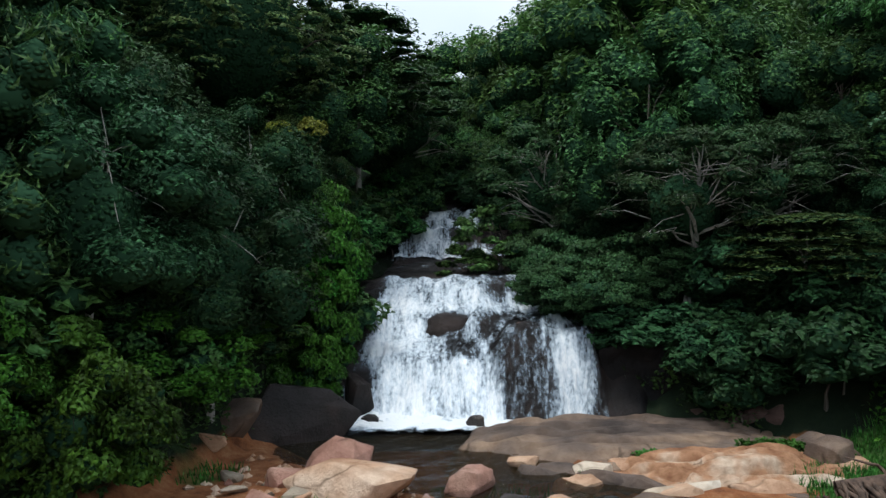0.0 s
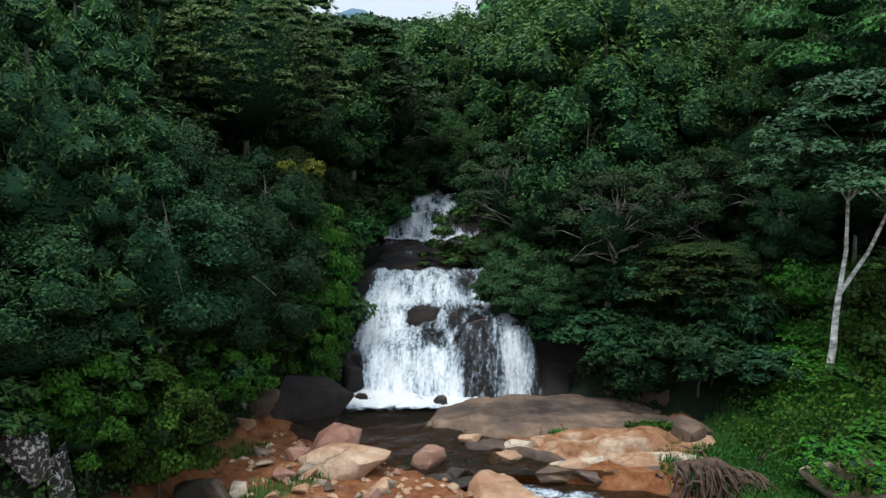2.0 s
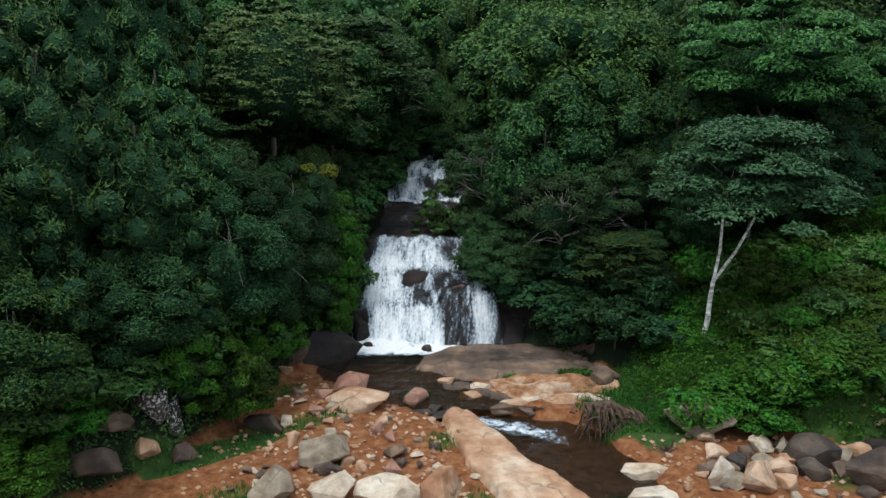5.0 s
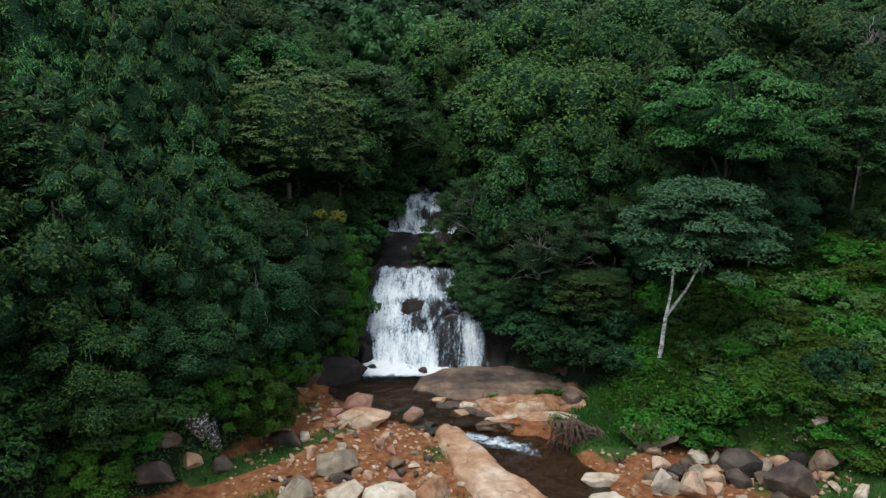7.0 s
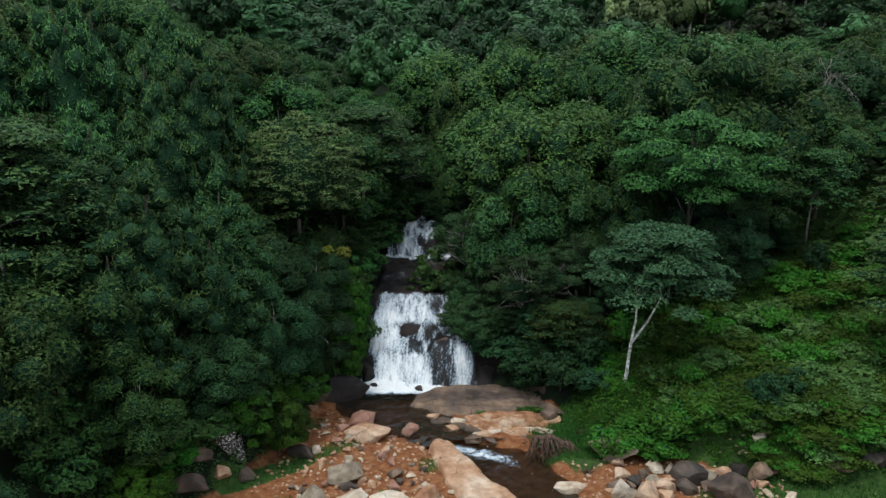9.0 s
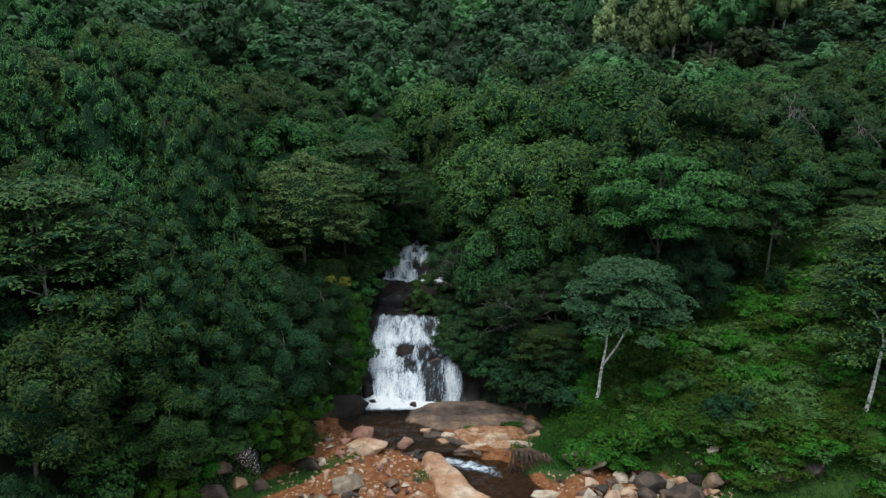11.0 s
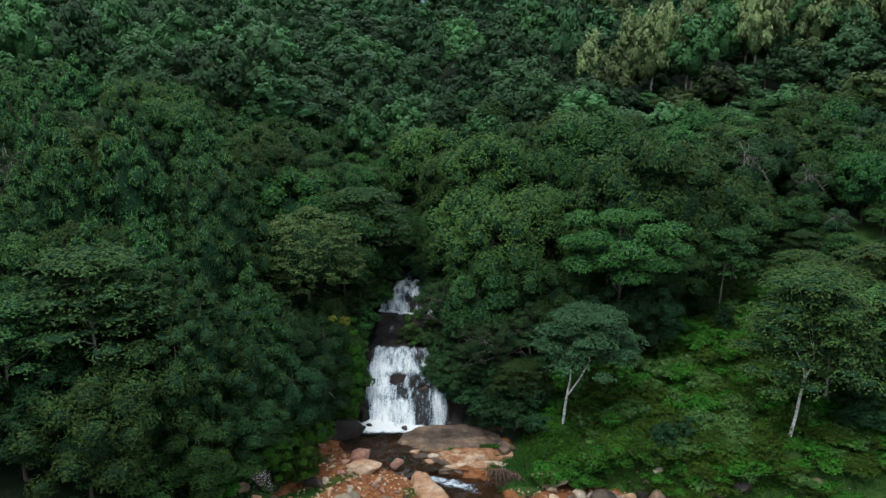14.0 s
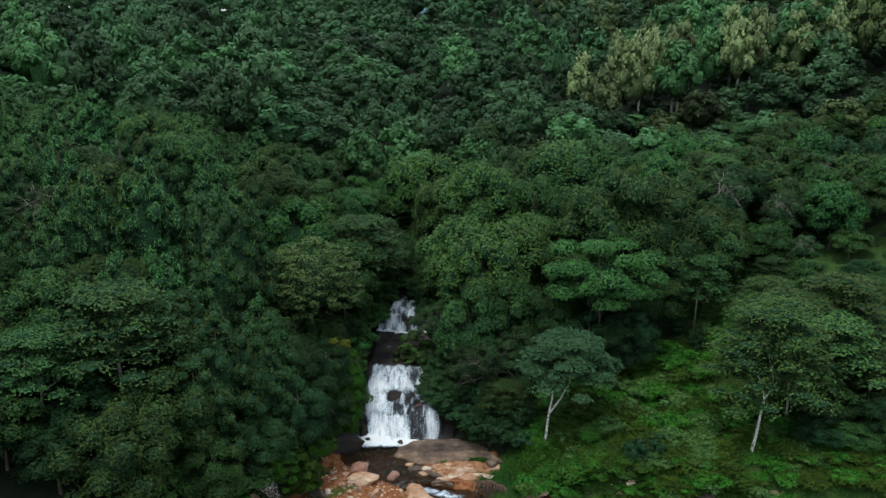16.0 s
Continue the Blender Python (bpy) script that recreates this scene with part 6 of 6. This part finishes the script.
for i, (x, y) in enumerate([(0.2, 18.0), (0.9, 17.8), (1.5, 18.3), (1.9, 17.9), (-0.5, 17.7), (3.6, 18.6), (4.6, 18.4), (5.6, 18.3), (6.8, 18.4), (8.0, 18.5)]):
    rock("flat_stone", x, y, (rng_r.uniform(0.8, 1.4), rng_r.uniform(0.6, 0.9), rng_r.uniform(0.35, 0.6)), ROCK_DARK if i < 6 else ROCK_SLAB, 170 + i, "dark flat stone at the spill of the pool", rng_r.uniform(-40, 40), 0.3, -0.25, group="flat stones by the slab", round_edges=0.08)

STONES = [boulder_mesh(100 + i, (1, 0.8, 0.6), m, 12, 0.08, 0.0) for i, m in enumerate((ROCK_TAN, ROCK_WHITE, ROCK_GREY, ROCK_PINK, ROCK_SLAB, ROCK_TAN))]


def stone(x, y, s):
    k = int(rng_r.integers(len(STONES)))
    ob = new("stone", STONES[k])
    g = float(ground_height(np.array(x), np.array(y)))
    ob.matrix_basis = pose(x, y, g + 0.1 * s, rng_r.uniform(-15, 15), rng_r.uniform(-15, 15), rng_r.uniform(0, 360)) @ Matrix.Diagonal((s, s * rng_r.uniform(0.7, 1.1), s * rng_r.uniform(0.6, 1.1), 1))
    return tagged(ob, ("tan", "pale", "grey", "pinkish", "brown", "tan")[k] + " loose stone lying on the red earth", "stone", "loose stones of the river flat")


def in_stream(x, y):
    return abs(x - float(line(y, STREAM))) < (2.2 if y < 18.5 else 2.8)


count = 0
while count < 190:
    q = rng_r.uniform()
    if q < 0.5:
        cx_, cy_, sp = ((-3.9, 19.0, 0.8), (-2.6, 17.2, 0.9), (-0.6, 15.6, 0.9), (-1.4, 12.6, 0.9), (0.9, 13.2, 0.8), (-5.0, 12.6, 1.0))[int(rng_r.integers(6))]
        x, y = cx_ + rng_r.normal() * sp * 1.3, cy_ + rng_r.normal() * sp * 0.8
    elif q < 0.68:
        x, y = rng_r.uniform(-8, 3.5), rng_r.uniform(9.5, 21)
    else:
        x, y = rng_r.uniform(9, 22), rng_r.uniform(10, 15.5)
    if x < float(line(y, LEFT_BANK)) + 0.6 or in_stream(x, y):
        continue
    stone(x, y, float(np.clip(rng_r.lognormal(-1.0, 0.62), 0.14, 1.2)))
    count += 1

for i in range(16):
    stone(rng_r.uniform(11.5, 21), rng_r.uniform(10.3, 14.6), rng_r.uniform(0.6, 1.15))

# gravel: pieces too many to tell apart
gv, gf = [], []
for i in range(800):
    x, y = (rng_r.uniform(-8, 4), rng_r.uniform(9, 22)) if rng_r.uniform() < 0.7 else (rng_r.uniform(8.5, 22), rng_r.uniform(9.5, 15.5))
    if x < float(line(y, LEFT_BANK)) + 0.3 or in_stream(x, y):
        continue
    s = rng_r.uniform(0.05, 0.16)
    p = rng_r.normal(size=(6, 3)) * 0.12 + np.array([(1, 0, 0), (-1, 0, 0), (0, 1, 0), (0, -1, 0), (0, 0, 0.7), (0, 0, -0.7)])
    gv.append(p * s + np.array([x, y, float(ground_height(np.array(x), np.array(y))) + 0.02]))
    gf.append(np.array([(0, 2, 4), (2, 1, 4), (1, 3, 4), (3, 0, 4), (2, 0, 5), (1, 2, 5), (3, 1, 5), (0, 3, 5)]))
v, f = join(list(zip(gv, gf)))
tagged(new("gravel", fast_mesh("gravel", v, f, ROCK_TAN)), "loose tan gravel scattered over the red earth", "gravel", kind="stuff")

# ---- driftwood ----
rng_d = np.random.default_rng(5)


def root_tangle(x, y, z, w, h, n, label):
    t = tagged(empty("root_tangle", (x, y, z)), label, "driftwood")
    v, f = tube([(-w * 0.5, 0.5, h * 0.8), (0, 0.3, h * 0.95), (w * 0.45, 0.2, h * 0.5)], [0.16, 0.24, 0.12], 8)
    part("stem", fast_mesh("stem", v, f, DRIFT, True), t)
    for i in range(n):
        u = rng_d.uniform(-0.5, 0.5)
        a = np.array([u * w, 0.3, h * (0.9 - 0.5 * max(u, 0) + rng_d.uniform(-0.1, 0.1))])
        b = np.array([u * w * 1.15 + rng_d.uniform(-0.2, 0.3), -0.35 + rng_d.uniform(-0.3, 0.2), h * rng_d.uniform(0.35, 0.7)])
        c = np.array([u * w * 1.25 + rng_d.uniform(-0.3, 0.5), -0.7 + rng_d.uniform(-0.4, 0.3), rng_d.uniform(-0.15, 0.4)])
        r = rng_d.uniform(0.025, 0.06)
        v, f = tube([a, (a + b) / 2 + np.array([0, -0.12, 0.12]), b, c], [r, r, r * 0.8, r * 0.4], 5)
        part("root", fast_mesh("root", v, f, DRIFT, True), t)
    for i in range(n // 2):
        a = rng_d.normal(size=3) * np.array([w * 0.24, 0.25, h * 0.16]) + np.array([0, 0.15, h * 0.6])
        way = rng_d.normal(size=3) * np.array([0.7, 0.6, 0.45]) + np.array([0.25 * a[0], -0.35, -0.25])
        L = rng_d.uniform(0.5, 1.2)
        b = a + way * L * 0.5 + np.array([0, 0, 0.12])
        c = a + way * L + rng_d.normal(size=3) * 0.14
        c[2] = max(c[2], 0.02)
        b[2] = max(b[2], 0.08)
        r = rng_d.uniform(0.018, 0.055)
        v, f = tube([a, (a + b) / 2 + rng_d.normal(size=3) * 0.08, b, c], [r, r * 0.9, r * 0.75, r * 0.3], 5)
        part("root", fast_mesh("root", v, f, DRIFT, True), t)
    return t


root_tangle(9.3, 16.8, -0.3, 2.4, 1.05, 64, "tangle of dead brown roots washed up on the bank")


def stick_pile(x, y, n, label):
    z = float(ground_height(np.array(x), np.array(y)))
    t = tagged(empty("stick_pile", (x, y, z)), label, "driftwood")
    for i in range(n):
        a = rng_d.uniform(0, 6.28)
        L = rng_d.uniform(0.5, 1.1)
        e = np.array([math.cos(a) * L * 0.5, math.sin(a) * L * 0.4, L * rng_d.uniform(0.25, 0.8)])
        v, f = tube([-e * 0.25, e * 0.4 + np.array([0.05, 0, 0.04]), e], [0.035, 0.028, 0.012], 5)
        part("stick", fast_mesh("stick", v, f, DRIFT, True), t)
    return t


stick_pile(11.0, 13.9, 16, "small heap of dead sticks on red earth")
stick_pile(11.0, 18.4, 8, "few dead sticks in the grass by the stream")



def dead_bush(x, y, z, w, h, n, label):
    """A leafless shrub: forked grey twigs that arch out from one foot."""
    t = tagged(empty("dead_bush", (x, y, z)), label, "dead bush", "dead bushes on the wooded bank")
    for i in range(n):
        a, r = rng_d.uniform(0, 6.28), rng_d.uniform(0.4, 1)
        e = np.array([math.cos(a) * w * r, math.sin(a) * w * r * 0.6, h * rng_d.uniform(0.2, 1.0)])
        m = np.array([e[0] * 0.45, e[1] * 0.45, e[2] * 0.75 + 0.15])
        pieces = [tube([(0, 0, -0.1), m, e], [0.022, 0.016, 0.006], 4)]
        for k in range(3):
            s = m + (e - m) * rng_d.uniform(0.1, 0.7)
            pieces.append(tube([s, s + rng_d.normal(size=3) * 0.3 * h * np.array([0.5, 0.4, 0.35])], [0.012, 0.004], 4))
        v, f = join(pieces)
        part("twig", fast_mesh("twig", v, f, BARK, True), t)
    return t


dead_bush(-7.7, 17.0, 0.7, 1.5, 1.6, 26, "leafless grey bush with arching bare twigs")
dead_bush(-10.2, 12.9, 0.8, 1.1, 1.3, 18, "leafless grey bush beside the lichened boulder")

# ---- creepers and grass ----
rng_g = np.random.default_rng(12)


def scatter(name, n, xs, ys, want, leaf, mat, mound, label, category, upright=False):
    """Many small leaves or blades over the ground, where want(x, y) allows, heaped by mound(x, y)."""
    x, y = rng_g.uniform(*xs, n), rng_g.uniform(*ys, n)
    ok = want(x, y) > rng_g.uniform(0, 1, n)
    x, y = x[ok], y[ok]
    m = mound(x, y)
    z = ground_height(x, y) + m * rng_g.uniform(0.35, 1.0, len(x)) + 0.05
    c = np.stack([x, y, z], -1)
    if upright:
        L = leaf * rng_g.uniform(0.6, 1.4, (len(x), 1))
        a = rng_g.uniform(0, 6.28, len(x))
        s = np.stack([np.cos(a), np.sin(a), 0 * a], -1) * 0.018
        tip = np.stack([rng_g.normal(size=len(x)) * 0.3, rng_g.normal(size=len(x)) * 0.3, np.ones(len(x))], -1) * L
        v = np.stack([c - s - (0, 0, 0.05), c + s - (0, 0, 0.05), c + tip * 0.6 + s * 0.8, c + tip], 1).reshape(-1, 3)
        f = np.arange(len(v)).reshape(-1, 4)
    else:
        e = 0.2
        gx_, gy_ = (mound(x + e, y) - mound(x - e, y)) / (2 * e), (mound(x, y + e) - mound(x, y - e)) / (2 * e)
        nor = np.stack([-gx_, -gy_, np.ones(len(x))], -1) + rng_g.normal(size=c.shape) * 0.4
        v, f = leaves(rng_g, c, nor, leaf, leaf * 0.7)
    return tagged(new(name, fast_mesh(name, v, f, mat)), label, category, kind="stuff")


def heap(x, y):
    return 0.3 + 1.05 * np.clip(np.abs(rough(x, y, 0.55, 13, 3)), 0, 1.5) + 0.18 * wave(x * 3.1, y * 3.4, 4)


def slope_cover(x, y):
    d = x - line(y, RIGHT_BANK)
    return smooth_step(-0.8, 0.3, d) * (y < 27 + 0.62 * (x - 13)) * smooth_step(12.4, 13.2, y) * smooth_step(0, 1.6, x - 9.8 - 0.5 * np.clip(y - 20, 0, 60))


def sort_of(x, y, k):
    """Which creeper grows where, in drifts."""
    q = wave(x * 0.45, y * 0.5, 21) + 0.6 * wave(x * 1.3, y * 1.5, 23)
    return ((q > -0.25) if k == 0 else (q <= 0.05)) * 1.0


scatter("creepers", 56000, (9.5, 31), (12.4, 33), lambda x, y: slope_cover(x, y) * sort_of(x, y, 0), 0.17, LEAF_BRIGHT, heap, "mass of green creepers covering the open slope", "creeper")
scatter("creepers", 30000, (9.5, 31), (12.4, 33), lambda x, y: slope_cover(x, y) * sort_of(x, y, 1), 0.16, LEAF_VINE, heap, "darker creepers among the green ones on the slope", "creeper")
scatter("creepers", 26000, (13, 50), (17, 50), lambda x, y: slope_cover(x, y) * ((y > 30) | (x > 30)), 0.24, LEAF_VINE, heap, "mass of darker creepers on the upper slope", "creeper")
scatter("creepers", 15000, (12, 38), (15.2, 42), lambda x, y: slope_cover(x, y) * (wave(x * 1.1, y * 1.2, 31) > 0.1), 0.26, LEAF_VINE, lambda x, y: heap(x, y) + 0.12, "broad-leaved creepers in clumps on the open slope", "creeper")
scatter("grass", 16000, (8, 15), (15.5, 25.5), lambda x, y: turf_cover(x, y) * (np.abs(x - line(y, STREAM)) > 2.4), 0.22, LEAF_GRASS, lambda x, y: 0 * x, "short green grass on the stream bank", "grass", True)
scatter("grass", 9000, (20, 46), (7.5, 13.8), lambda x, y: turf_cover(x, y), 0.25, LEAF_GRASS, lambda x, y: 0 * x, "short turf at the foot of the bank", "grass", True)
scatter("grass", 9000, (-9, 3.5), (9.5, 21), lambda x, y: (turf_cover(x, y) > 0.4) * 0.9 * (x > line(y, LEFT_BANK)), 0.2, LEAF_GRASS, lambda x, y: 0 * x, "tufts of green grass among the stones", "grass", True)
scatter("grass", 2600, (7.3, 9.6), (21.1, 22.2), lambda x, y: 1 - smooth_step(0.6, 1.0, np.hypot((x - 8.5) / 1.1, (y - 21.65) / 0.5)), 0.13, LEAF_GRASS, lambda x, y: np.maximum(0.48 - ground_height(x, y), 0.1), "tuft of fresh green grass in the gap between the rocks", "grass")
scatter("grass", 900, (4.6, 6.8), (21.2, 21.9), lambda x, y: 1 - smooth_step(0.6, 1.0, np.hypot((x - 5.7) / 1.0, (y - 21.55) / 0.25)), 0.11, LEAF_GRASS, lambda x, y: np.maximum(0.25 - ground_height(x, y), 0.1), "thin line of grass in a crack of the rocks", "grass")
scatter("undergrowth", 48000, (-17, -3), (6, 32), lambda x, y: (x < line(y, LEFT_BANK) - 0.1) * (1 - smooth_step(2, 8, line(y, LEFT_BANK) - x)), 0.17, LEAF_DARK, heap, "low dark undergrowth on the wooded bank", "undergrowth")


def forest_floor(x, y):
    """Under the trees on both sides, but not in the gully, the river flat or the open slope."""
    xl, xr = line(y, LEFT_BANK), line(y, RIGHT_BANK)
    side = (x < xl - 0.3) | ((x > xr + 0.3) & (y > 27 + 0.62 * np.maximum(x - 13, 0)))
    return side * (np.abs(x - 3) < 0.56 * (y + 52) + 3) * ((y > 31) | (x < line(y, LEFT_BANK) - 6))


scatter("undergrowth", 30000, (-60, 62), (6, 78), forest_floor, 0.6, LEAF_DARK, lambda x, y: 0.5 + 0.5 * heap(x, y), "dark undergrowth on the forest floor", "undergrowth")

scatter("undergrowth", 9000, (5.5, 14), (24.3, 32), lambda x, y: (x > line(y, RIGHT_BANK) - 0.3) * 0.8, 0.17, LEAF_DARK, heap, "dark undergrowth beside the falls", "undergrowth")
scatter("wildflowers", 170, (21, 46), (8, 13), lambda x, y: 0 * x + 1, 0.1, ROCK_WHITE, lambda x, y: 0 * x + 0.2, "small white wildflowers scattered in the turf", "flower")
